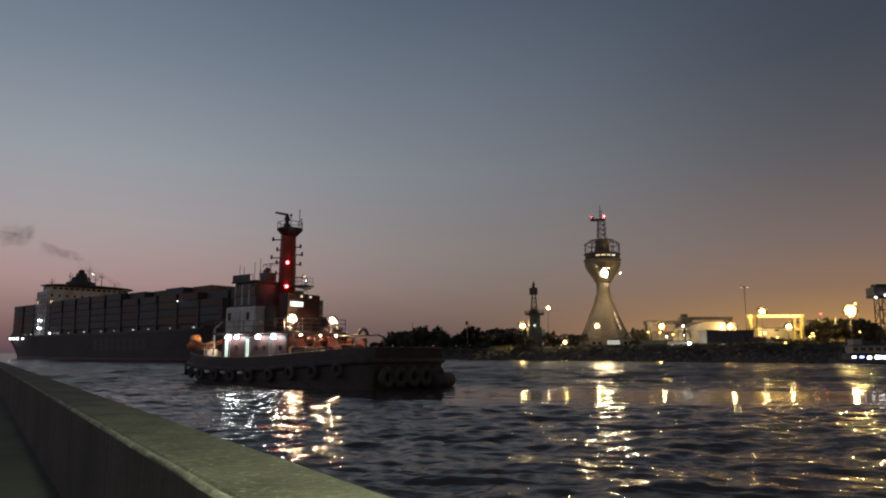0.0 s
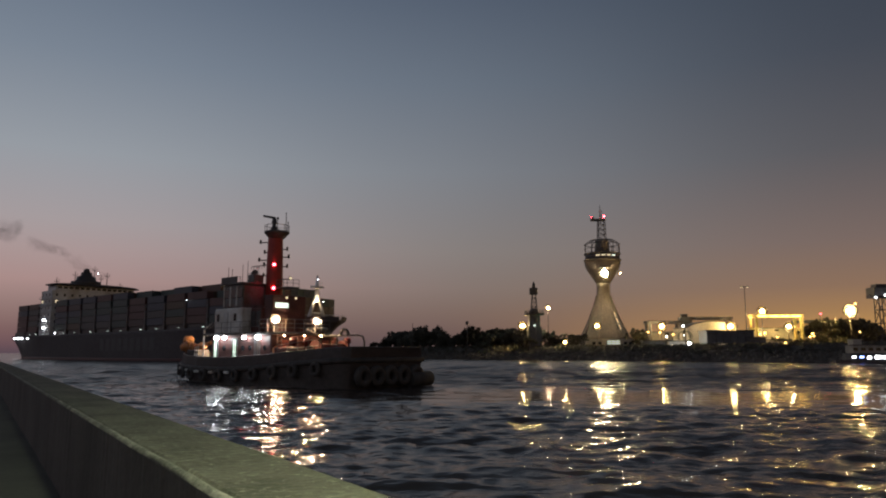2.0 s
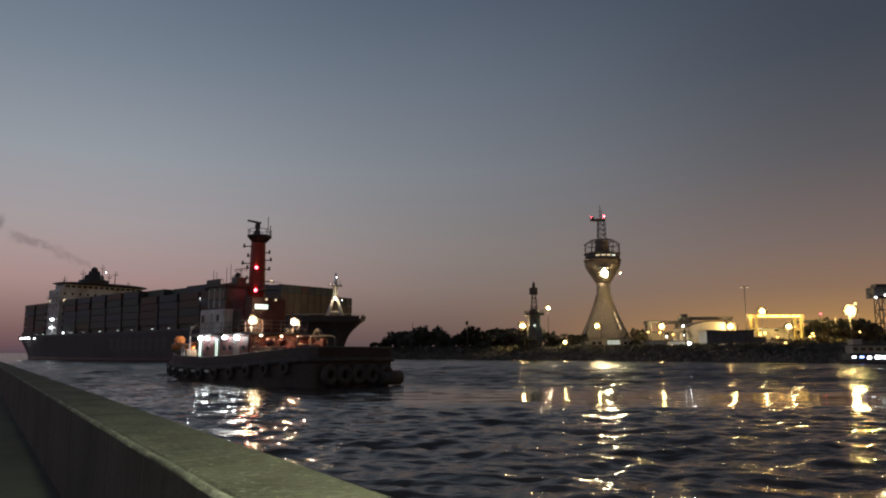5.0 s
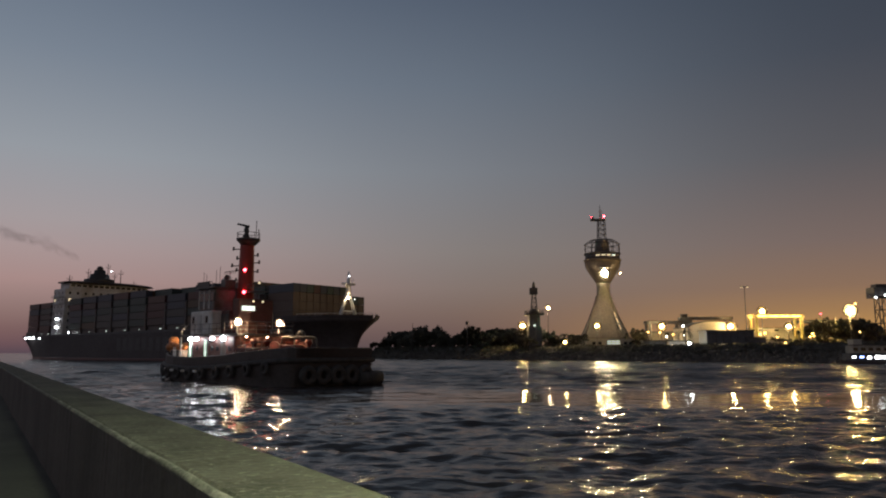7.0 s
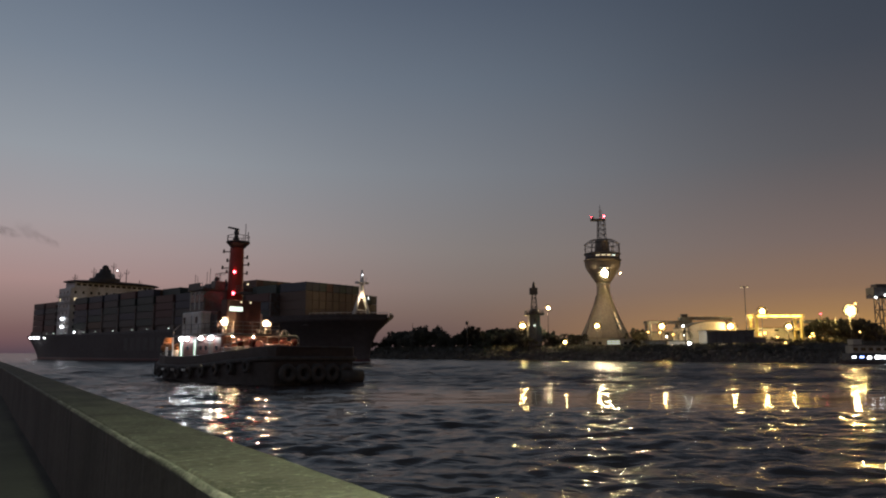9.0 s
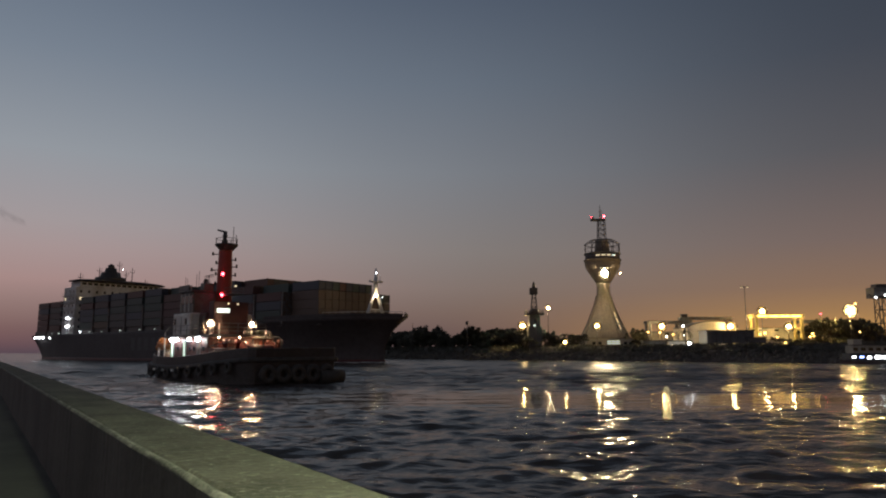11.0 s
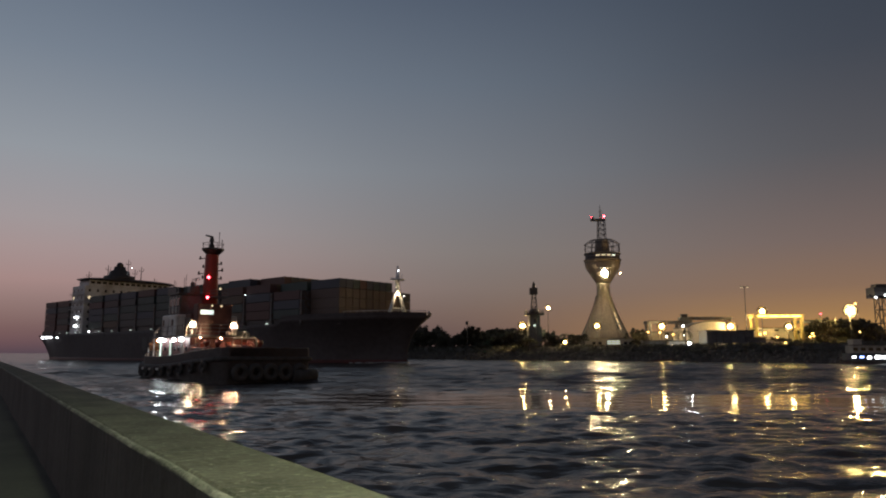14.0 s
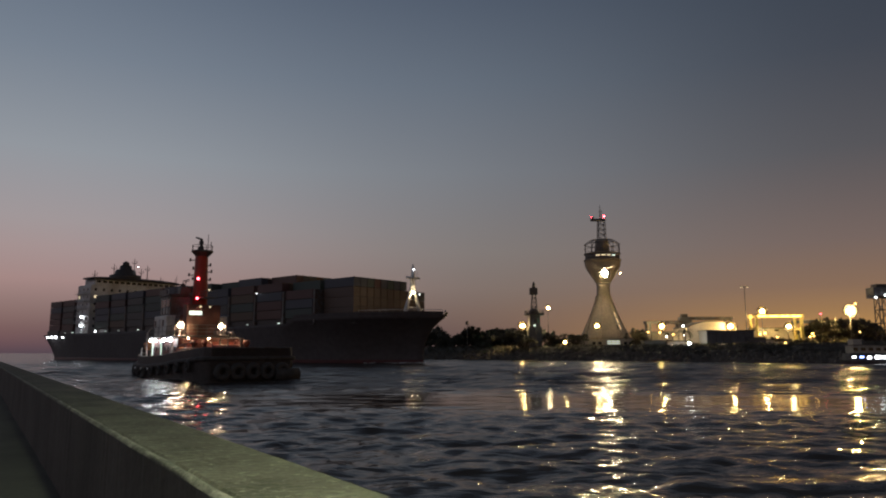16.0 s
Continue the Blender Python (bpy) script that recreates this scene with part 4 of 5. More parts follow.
def ferry():
    x, y, _ = (104.3, 176, 0.7)
    b = thing("ferry", (x, y, 0), "grey two-deck harbour ferry with bright lower windows", "ferry")
    L = 13.0
    bm = bmesh.new()
    loft(bm, [(-L / 2 + 0.6, 0.5, -L / 2, 1.0, 1.15), (-L / 3, 1.9, -L / 3, 2.2, 1.05), (L / 3, 1.9, L / 3, 2.2, 1.05), (L / 2, 1.6, L / 2 + 0.3, 2.0, 1.1)], 5)
    part("hull", bm, HULL_BLACK, b)
    low = simple("lower_cabin", GREY_WALL, b, rounded, -L / 2 + 1.2, L / 2, -1.85, 1.85, 1.05, 2.75, 0.08)
    up = simple("upper_cabin", PALE_WALL, b, rounded, -L / 2 + 2.0, L / 2 - 0.4, -1.7, 1.7, 2.75, 4.6, 0.1)
    simple("roof", STEEL, b, rounded, -L / 2 + 1.7, L / 2, -1.95, 1.95, 4.6, 4.78, 0.05)
    simple("wheelhouse", PALE_WALL, b, rounded, -L / 2 + 2.4, -L / 2 + 4.6, -1.2, 1.2, 4.78, 6.1, 0.08)
    for k in range(6):
        x0 = -L / 2 + 1.6 + 1.85 * k
        simple("window", COOL_SMALL if k != 1 else BLUE, low, rounded, x0, x0 + (1.5 if k > 2 else 0.9), -1.92, -1.82, 1.65 if k < 2 else 1.45, 2.15 if k > 2 else 2.0, 0.03)
        simple("window", GLASS_DARK, up, rounded, x0 + 0.5, x0 + 1.6, -1.77, -1.67, 3.3, 4.1, 0.03)
    bm = bmesh.new()
    railing(bm, [(-L / 2 + 0.4, -1.5, 1.1), (-L / 2 + 1.2, -1.8, 1.1)], 0.9, 0.03, 2, 0.8)
    part("railing", bm, STEEL, b)
    simple("mast", STEEL, b, rod, (-L / 2 + 3.4, 0, 6.1), (-L / 2 + 3.4, 0, 8.4), 0.06, 0.03)


ferry()


# ---- container ship ----
BAY, ROWW, TIER = 14.0, 2.5, 2.62


def container_mesh(paint, inset=0.05):
    bm = bmesh.new()
    L, W, H = 12.1, 2.42, 2.56
    box(bm, -L / 2 + 0.08, L / 2 - 0.08, -W / 2 + inset, W / 2 - inset, inset * 1.5, H - inset)
    for sx in (-1, 1):
        for sy in (-1, 1):
            cx, cy = sx * (L / 2 - 0.1), sy * (W / 2 - 0.1)
            box(bm, cx - 0.1, cx + 0.1, cy - 0.1, cy + 0.1, 0, H)
    return mesh_of("container", bm, paint)


def container_ship():
    ship = thing("container_ship", (0, 182, 0), "dark laden container ship with white bridge house", "ship")
    hull = bmesh.new()
    st = [(-227, 6.5, -234, 11.0, 10.6), (-219, 11.5, -226, 14.4, 10.6), (-200, 14.5, -205, 16, 10.6), (-170, 16, -170, 16, 10.6), (-120, 16, -120, 16, 10.6),
          (-70, 16, -70, 16, 10.7), (-50, 13.8, -48, 16, 10.9), (-46, 12.9, -44, 15.95, 10.95), (-43.5, 12.2, -41.5, 15.85, 12.3), (-34, 9.6, -31, 15.4, 12.35), (-22, 5.2, -17.5, 13.4, 12.35),
          (-14, 2.2, -8.5, 9.6, 12.4), (-9.5, 0.7, -3, 4.8, 12.4), (-7.3, 0.12, 0, 0.5, 12.4)]
    loft(hull, st, 14, 1.9, 2.4)
    part("hull", hull, HULL_DARK, ship, "dark painted steel hull")
    bt = bmesh.new()
    loft(bt, [(a, b + 0.06, a + (c - a) * 0.08, b + (d - b) * 0.03 + 0.06, 1.0) for a, b, c, d, e in st], 3, 1.0)
    part("boot_topping", bt, BOOT_RED, ship, "dull red band at the waterline")
    # bulwark on the bow
    bm = bmesh.new()
    edge = [(xd, hd, zd) for _, _, xd, hd, zd in st[8:]]
    for s in (-1, 1):
        for (xa, ha, za), (xb, hb, zb) in zip(edge, edge[1:]):
            o = [bm.verts.new(p) for p in ((xa, s * ha, za), (xb, s * hb, zb), (xb + 0.3, s * (hb + 0.15), zb + 0.9), (xa + 0.3, s * (ha + 0.15), za + 0.9),
                                           (xa, s * (ha - 0.25), za), (xb, s * max(0.1, hb - 0.25), zb), (xb + 0.3, s * max(0.1, hb - 0.1), zb + 0.9), (xa + 0.3, s * (ha - 0.1), za + 0.9))]
            for f in ((0, 1, 2, 3), (4, 5, 6, 7), (2, 3, 7, 6), (0, 3, 7, 4), (1, 2, 6, 5)):
                bm.faces.new([o[i] for i in f])
    bmesh.ops.remove_doubles(bm, verts=bm.verts[:], dist=0.001)
    part("bulwark", bm, HULL_DARK, ship)
    # wave thrown up by the stem
    bm = bmesh.new()
    rng = random.Random(2)
    for k in range(130):
        d = rng.uniform(0, 1) ** 1.6 * 16
        side_ = -1 if k % 4 else 1
        r = rng.uniform(0.12, 0.4)
        ball(bm, (-6.6 - d, side_ * (0.4 + d * 0.36 + rng.uniform(-0.2, 0.9)), 0.05 + rng.uniform(0, 0.25) * (1 - d / 17)), r, 0.5, 6)
    tagged(part("bow_wave", bm, FOAM, ship, "white foam at the stem"), kind="stuff")
    # hatch coamings and lashing bridges between the bays
    bays = [-26.5 - BAY * k for k in range(11)]
    tiers = [4, 4, 5, 5, 5, 5, 5, 5, 5, 5, 5]
    for k, x in enumerate(bays):
        simple("hatch", DARK_STEEL, ship, rounded, x - 6.4, x + 6.4, -14.4 if k else -12.0, 14.4 if k else 12.0, 10.4, 12.4, 0.1)
        if k:
            simple("lashing_bridge", STEEL, ship, rounded, x + BAY / 2 - 0.35, x + BAY / 2 + 0.35, -15.2, 15.2, 11.0, 20.0, 0.08)
    for x in (-205.5, -219.5):
        simple("hatch", DARK_STEEL, ship, rounded, x - 6.4, x + 6.4, -13.0, 13.0, 10.4, 12.4, 0.1)
    me, brown = container_mesh(BOXES), container_mesh(BROWN_BOXES, 0.012)
    rng = random.Random(21)
    count = 0
    plan = [(x, t, 6) for k, (x, t) in enumerate(zip(bays, tiers))] + [(-205.5, 5, 5), (-219.5, 5, 5)]
    for k, (x, t, half) in enumerate(plan):
        rows_ = 2 * half
        for r in range(rows_):
            yy = (r - half + 0.5) * ROWW
            top = t
            # uneven tops, stepped down at the outboard rows
            if r in (0, rows_ - 1) and k < 6:
                top -= 1
            if k == 0 and r == 0:
                continue
            if k == 0 and r >= rows_ - 3:
                top = t - 1
            elif k in (2, 4) and r in (1, rows_ - 2):
                top -= 1
            elif k == 3 and r > rows_ - 4:
                top -= 1
            for z in range(top):
                seen = r == 0 or z == top - 1 or (k == 0 and r == 1) or k == 0 or k == 11 or (r == 1 and z >= top - 2)
                if not seen:
                    continue
                ob = new("container", brown if k == 0 and z < top - 1 else me)
                ob.parent = ship
                ob.location = (x, yy, 12.42 + TIER * z)
                count += 1
    # bridge house
    house = simple("house", SHIP_WHITE, ship, rounded, -192.5, -180, -14.2, 16.0, 10.6, 30.7, 0.2, label="white painted accommodation block")
    simple("wheelhouse", SHIP_WHITE, ship, rounded, -190.0, -180.3, -12.6, 23.0, 30.68, 33.2, 0.3)
    # roof with a bowed front, thin towards the wing ends
    bm = bmesh.new()
    cols = []
    for k in range(25):
        u = -1 + k / 12
        y0, bow = 5.2 + 20.2 * u, 1 - u * u
        thick = 0.55 + 0.75 * bow ** 0.5
        xa, xf = -186.5 - 3.2 * bow ** 0.5, -180.6 + 2.6 * bow ** 0.5
        cols.append([bm.verts.new(p) for p in ((xa, y0, 33.1), (xf, y0, 33.1), (xf + 0.3, y0, 33.1 + thick * 0.6), (xf - 0.6, y0, 33.1 + thick), (xa, y0, 33.1 + thick))])
    for a, b in zip(cols, cols[1:]):
        for k in range(5):
            bm.faces.new((a[k], a[(k + 1) % 5], b[(k + 1) % 5], b[k]))
    bm.faces.new(cols[0])
    bm.faces.new(cols[-1][::-1])
    part("wheelhouse_roof", bm, DARK_STEEL, ship, "dark bowed wheelhouse roof")
    for r in range(14):
        y0 = -11.8 + 2.45 * r
        simple("window", GLASS_DARK, ship, rounded, -180.35, -180.2, y0, y0 + 1.7, 31.7, 32.7, 0.03)
    for lv in range(6):
        for r in range(9):
            y0 = -12.6 + 3.3 * r
            lit = lv == 4 and r in (0, 1, 3, 4, 7)
            simple("window", LIT_WARM if lit else GLASS_DARK, house, rounded, -180.08, -179.92, y0, y0 + (1.1 if lit else 0.9), 13.2 + lv * 3.0, 14.3 + lv * 3.0, 0.03)
        for c in range(3):
            simple("window", LIT_WARM if lv == 4 and c == 0 else GLASS_DARK, house, rounded, -191 + 4.0 * c, -190.1 + 4.0 * c, -14.28, -14.12, 13.2 + lv * 3.0, 14.3 + lv * 3.0, 0.03)
    for lv in range(1, 6):
        simple("deck_edge", SHIP_WHITE, house, rounded, -193.0, -180.2, -14.9, -14.15, 11.9 + lv * 3.0, 12.1 + lv * 3.0, 0.05)
        bm = bmesh.new()
        railing(bm, [(-192.9, -14.8, 12.1 + lv * 3.0), (-180.4, -14.8, 12.1 + lv * 3.0)], 1.0, 0.04, 2, 2.5)
        part("railing", bm, SHIP_WHITE, house)
    # funnel, radar mast and aerials
    simple("funnel", HULL_DARK, ship, rounded, -199.5, -194.5, -4.0, 4.0, 10.6, 33.5, 0.8)
    simple("radar_house", DARK_STEEL, ship, turned, [(6.6, 34.2), (6.3, 35.9), (4.4, 36.2), (4.0, 38.2), (2.6, 38.6), (2.3, 40.2)], (-185, 2.0, 0), 20)
    simple("radar_dome", DARK_STEEL, ship, ball, (-185, 2.0, 40.7), 1.5)
    for xx, yy, zz in ((-184, 5.2, 43.5), (-184, 8.4, 39.5), (-184, 11.2, 41.0), (-185, -3.0, 40.5), (-186, -10.5, 37.2), (-185, 18.0, 36.4)):
        bm = bmesh.new()
        rod(bm, (xx, yy, 34.0), (xx, yy, zz), 0.22, 0.12, 6)
        rod(bm, (xx, yy - 1.0, zz - 2.0), (xx, yy + 1.0, zz - 2.0), 0.1, n=5)
        for e in (-1.0, 1.0):
            rod(bm, (xx, yy + e, zz - 2.0), (xx, yy + e, zz - 1.0 + 0.3 * e), 0.09, n=5)
        part("aerial", bm, DARK_STEEL, ship)
    simple("mast_lamp", COOL_SMALL, ship, ball, (-183.4, 6.6, 40.0), 0.2, label="glowing masthead lamp")
    for xx, yy, zz, r in ((-185.6, -14.8, 13.9, 0.6), (-185.6, -14.8, 17.4, 0.6)):
        simple("deck_lamp", COOL_SMALL, ship, ball, (xx, yy, zz), r, 0.7, label="glowing white deck lamp")
    # mooring deck, lit from within
    for xx in (-217.0, -212.5, -208.0, -200.5):
        simple("deck_lamp", COOL_SMALL, ship, rounded, xx - 0.55, xx + 0.55, -16.15, -15.6, 9.1, 9.9 if xx < -204 else 9.5, 0.1, label="glowing white stern lamp")
    for k, xx in enumerate((-196, -190, -183, -176, -168.5, -161, -147, -133, -119, -105, -91, -77, -63, -49)):
        simple("passage_lamp", COOL_SMALL if k == 4 else (LIT_PANE if k % 3 == 1 else PASSAGE), ship, rounded, xx - 0.34 + (k * 37 % 11) * 0.35 - 1.9, xx + 0.34 + 0.3 * (k % 3) + (k * 37 % 11) * 0.35 - 1.9, -16.14, -15.9, 11.0, 11.22 if k != 4 else 11.5, 0.05)
    simple("side_lamp", COOL_SMALL, ship, ball, (-60, -15.6, 20.2), 0.11, label="glowing lamp on a lashing bridge")
    # worn lettering on the side, as plain bars
    for k in range(9):
        simple("lettering_bar", material("pale_lettering", (0.13, 0.12, 0.122), 0.7, var=0.3) if k == 0 else bpy.data.materials["pale_lettering"], ship, rounded,
               -123 + 5.0 * k, -119.8 + 5.0 * k, -16.06, -15.95, 3.6, 8.2, 0.04)
    # forecastle: mast on a flared white foot, breakwater, windlasses
    fm = simple("foremast", SHIP_WHITE, ship, turned, [(0.45, 18.6), (0.75, 20), (0.6, 23.0), (0.42, 24.6), (0.18, 26.4)], (-10.9, 0, 0), 12, label="white painted foremast")
    for s in (-1, 1):
        simple("strut", SHIP_WHITE, fm, rod, (-10.9, s * 3.2, 12.6), (-10.9, s * 0.35, 20.0), 0.55, 0.42)
    simple("strut", SHIP_WHITE, fm, rod, (-14.5, 0, 12.4), (-11.1, 0, 19.6), 0.25, 0.2)
    simple("cross_beam", SHIP_WHITE, fm, rounded, -11.1, -10.7, -2.2, 2.2, 14.6, 15.0, 0.05)
    simple("platform", SHIP_WHITE, fm, rounded, -11.8, -10.0, -1.9, 1.9, 22.4, 22.7, 0.06)
    simple("aerial", SHIP_WHITE, fm, rod, (-10.9, 1.6, 22.7), (-10.9, 1.6, 24.4), 0.08)
    simple("lamp", COOL_SMALL, fm, ball, (-10.3, -0.3, 25.0), 0.14, label="glowing masthead lamp")
    simple("lamp", WARM, fm, ball, (-9.6, -1.0, 18.6), 0.19, label="glowing deck lamp")
    simple("lamp", COOL_SMALL, fm, ball, (-10.2, 2.0, 18.3), 0.12, label="glowing deck lamp")
    simple("crossarm", SHIP_WHITE, fm, rod, (-10.9, -2.6, 22.9), (-10.9, 2.6, 22.9), 0.12)
    simple("foot_house", SHIP_WHITE, fm, rounded, -13.6, -10.6, -3.9, 3.9, 12.3, 13.5, 0.12)
    for s in (-1, 1):
        bm = bmesh.new()
        railing(bm, [(-17.6, s * 13.2, 13.2), (-8.7, s * 9.4, 13.25), (-3.2, s * 4.7, 13.25), (0.1, s * 0.5, 13.25)], 0.5, 0.07, 1, 1.8)
        part("bow_railing", bm, SHIP_WHITE, ship, "white bow railing")
    simple("breakwater", SHIP_WHITE, ship, rounded, -16.6, -16.2, -7.0, 7.0, 12.0, 13.7, 0.08)
    for s in (-1, 1):
        simple("windlass", STEEL, ship, rod, (-12.5, s * 3.2, 12.9), (-12.5, s * 6.0, 12.9), 0.7, n=14)
    return ship


SHIP = container_ship()


# ---- tug: its bow lies towards -x, its square stern towards +x ----
def tug_boat():
    tug = thing("tugboat", (-15, 67, 0), "black-hulled harbour tug with red mast and lit deckhouse", "tugboat")
    tug.scale = (1.17, 1.17, 1.17)
    C = 0.3
    hull = bmesh.new()
    st = [(-10.4, 0.3, -11.4, 0.7, 2.1), (-9.7, 1.2, -10.6, 1.7, 2.05), (-8.2, 2.2, -9, 2.7, 1.95), (-6.4, 3.2, -7, 3.5, 1.8), (-3.6, 4.1, -4, 4.3, 1.7), (0, 4.5, 0, 4.5, 1.65), (4, 4.5, 4, 4.5, 1.8),
          (8, 4.4, 8, 4.45, 2.1), (11, 4.1, 11.2, 4.25, 2.3), (12.6, 3.7, 12.9, 3.9, 2.4), (13.1, 3.4, 13.4, 3.5, 2.4)]
    loft(hull, st, 8, 1.1)
    for v in hull.verts:
        v.co.y += C
    part("hull", hull, HULL_BLACK, tug, "black steel hull")
    edge = [(-1, xd, hd, zd) for _, _, xd, hd, zd in st] + [(1, xd, hd, zd) for _, _, xd, hd, zd in st[::-1]]
    edge.append(edge[0])
    bm = bmesh.new()
    wall = [[bm.verts.new(p) for p in ((xx, C + s * hh, zz), (xx, C + s * (hh - 0.05), zz + 0.78), (xx, C + s * max(0.05, hh - 0.25), zz + 0.78), (xx, C + s * max(0.05, hh - 0.2), zz))] for s, xx, hh, zz in edge]
    for a, b in zip(wall, wall[1:]):
        for k in range(3):
            bm.faces.new((a[k], b[k], b[k + 1], a[k + 1]))
    part("bulwark", bm, HULL_BLACK, tug)
    cap = bpy.data.curves.new("capping", "CURVE")
    cap.dimensions, cap.bevel_depth, cap.bevel_resolution = "3D", 0.055, 1
    sp = cap.splines.new("POLY")
    sp.points.add(len(edge) - 1)
    for p, (s, xx, hh, zz) in zip(sp.points, edge):
        p.co = (xx, C + s * (hh - 0.12), zz + 0.80, 1)
    cap.materials.append(STEEL)
    capping = new("bulwark_capping", cap)
    capping.parent = tug
    strake = bpy.data.curves.new("strake", "CURVE")
    strake.dimensions, strake.bevel_depth, strake.bevel_resolution = "3D", 0.19, 2
    sp = strake.splines.new("POLY")
    sp.points.add(len(edge) - 1)
    for p, (s, xx, hh, zz) in zip(sp.points, edge):
        p.co = (xx, C + s * (hh + 0.08), zz - 0.08, 1)
    strake.materials.append(RUBBER)
    new("rubbing_strake", strake).parent = tug
    # tyres hung along the sides, over the bow and on the stern corners
    for s in (-1, 1):
        for k in range(10):
            x = -9.2 + 2.25 * k
            hw = np.interp(x, [a[2] for a in st], [a[3] for a in st])
            zd = np.interp(x, [a[2] for a in st], [a[4] for a in st])
            turn = 0.55 if x < -8 else (0.3 if x < -5 else 0.0)
            simple("tyre", RUBBER, tug, ring, (x, C + s * (hw + 0.27), zd - 0.55), (-turn, s, 0), 0.36, 0.16)
    for k in range(5):
        x = -8.1 + 2.25 * k
        hw = float(np.interp(x, [a[2] for a in st], [a[3] for a in st]))
        zd = float(np.interp(x, [a[2] for a in st], [a[4] for a in st]))
        simple("fender_chain", WHITE, tug, rounded, x - 0.3, x + 0.3, C - hw - 0.3, C - hw - 0.12, zd - 0.42, zd - 0.22, 0.06, label="pale rope fender lashing")
    for yy in (-2.6, -1.3, 0, 1.3, 2.6):
        simple("stern_tyre", RUBBER, tug, ring, (13.65, C + yy, 1.25), (1, 0, 0), 0.48, 0.26)
    simple("stern_roller", RUBBER, tug, rod, (13.6, C + 1.9, 0.95), (13.6, C + 4.1, 0.95), 0.55, n=14)
    simple("deck", DECK_RED, tug, rounded, -8.5, 13, C - 3.1, C + 3.1, 1.4, 1.78, 0.05)
    # red lower deckhouse with doors towards the side deck
    dh = simple("deckhouse", HOUSE_RED, tug, rounded, -3.9, 4.3, C - 3.15, C + 3.15, 1.7, 4.2, 0.18, label="red painted deckhouse")
    for x, mat in ((-3.45, DOOR_GLOW), (-0.75, DOOR_GLOW), (2.2, STEEL)):
        simple("door_frame", STEEL, dh, rounded, x - 0.08, x + 0.73, C - 3.20, C - 3.1, 1.95, 3.95, 0.03)
        simple("door", mat, dh, rounded, x + 0.16, x + 0.50, C - 3.24, C - 3.15, 2.1, 3.85, 0.03)
    for x in (-1.9, 0.7, 1.6, 3.5):
        simple("porthole", GLASS_DARK, dh, rod, (x, C - 3.22, 3.2), (x, C - 3.1, 3.2), 0.2, n=14)
    for y in (-2.0, 0.2, 2.0):
        simple("aft_door", DECK_RED, dh, rounded, 4.22, 4.36, C + y - 0.4, C + y + 0.4, 1.95, 3.8, 0.04)
    simple("boat_deck", STEEL, tug, rounded, -4.5, 5.4, C - 3.6, C + 1.7, 4.2, 4.38, 0.05)
    # white upper house forward, grey casing aft, bridge above
    up = simple("upper_house", WHITE, tug, rounded, -3.75, 0.1, C - 3.0, C + 3.0, 4.38, 6.4, 0.12, label="white painted upper deckhouse")
    for x, w in ((-3.35, 0.32), (-0.95, 0.32)):
        simple("window", GLASS_DARK, up, rounded, x, x + w, C - 3.07, C - 2.97, 5.35, 5.95, 0.03)
    simple("door", SHIP_WHITE, up, rounded, -2.35, -1.75, C - 3.08, C - 2.97, 4.5, 6.05, 0.03)
    cs = simple("casing", HOUSE_RED, tug, rounded, 0.12, 1.6, C - 2.2, C + 1.7, 4.38, 6.4, 0.12, label="dull red engine casing")
    for x in (0.25, 0.95):
        simple("louvre", DARK_STEEL, cs, rounded, x, x + 0.55, C - 2.26, C - 2.17, 4.9, 6.1, 0.03)
    br = simple("bridge", STEEL, tug, rounded, -3.4, -0.55, C - 2.5, C + 0.1, 6.4, 8.35, 0.12, label="grey wheelhouse with dark windows")
    for x in (-3.1, -2.2, -1.3):
        simple("window", GLASS_DARK, br, rounded, x, x + 0.72, C - 2.57, C - 2.47, 7.25, 8.0, 0.03)
        simple("post", WHITE, br, rounded, x - 0.14, x - 0.03, C - 2.58, C - 2.46, 6.6, 8.2, 0.02)
    for k in range(2):
        y = -2.2 + 0.92 * k
        simple("window", GLASS_DARK, br, rounded, -3.47, -3.37, C + y, C + y + 0.72, 7.25, 8.0, 0.03)
    simple("bridge_roof", STEEL, tug, rounded, -3.6, -0.45, C - 2.7, C + 0.2, 8.35, 8.5, 0.05)
    bm = bmesh.new()
    railing(bm, [(-3.5, C - 2.6, 8.5), (-0.9, C - 2.6, 8.5)], 0.45, 0.03, 1, 0.5)
    railing(bm, [(-2.2, C - 1.0, 8.5), (-0.6, C - 1.0, 8.5)], 0.9, 0.025, 3, 0.8)
    part("roof_railing", bm, WHITE, tug)
    simple("name_board", DARK_STEEL, tug, rounded, -3.45, -1.2, C - 2.7, C - 2.62, 8.5, 9.0, 0.02)
    simple("locker", STEEL, tug, rounded, -1.3, -0.5, C - 1.6, C - 0.6, 8.5, 9.2, 0.06)
    simple("searchlight", DARK_STEEL, tug, rod, (-1.35, C - 1.1, 9.35), (-0.75, C - 1.3, 9.4), 0.17, 0.22, 12)
    for x, y, h in ((-3.2, -2.2, 9.9), (-2.5, -2.3, 9.7), (-1.9, -1.7, 10.1), (-0.9, -1.9, 10.3)):
        simple("aerial", STEEL, tug, rod, (x, C + y, 8.5), (x, C + y, h), 0.022)
    bm = bmesh.new()
    rod(bm, (-1.7, C - 1.0, 9.95), (0.1, C - 1.0, 9.95), 0.03, n=5)
    for k in range(6):
        rod(bm, (-1.7 + 0.36 * k, C - 1.0, 9.7), (-1.7 + 0.36 * k, C - 1.0, 9.95), 0.025, n=5)
    rod(bm, (-0.8, C - 1.0, 8.5), (-0.8, C - 1.0, 9.95), 0.03, n=5)
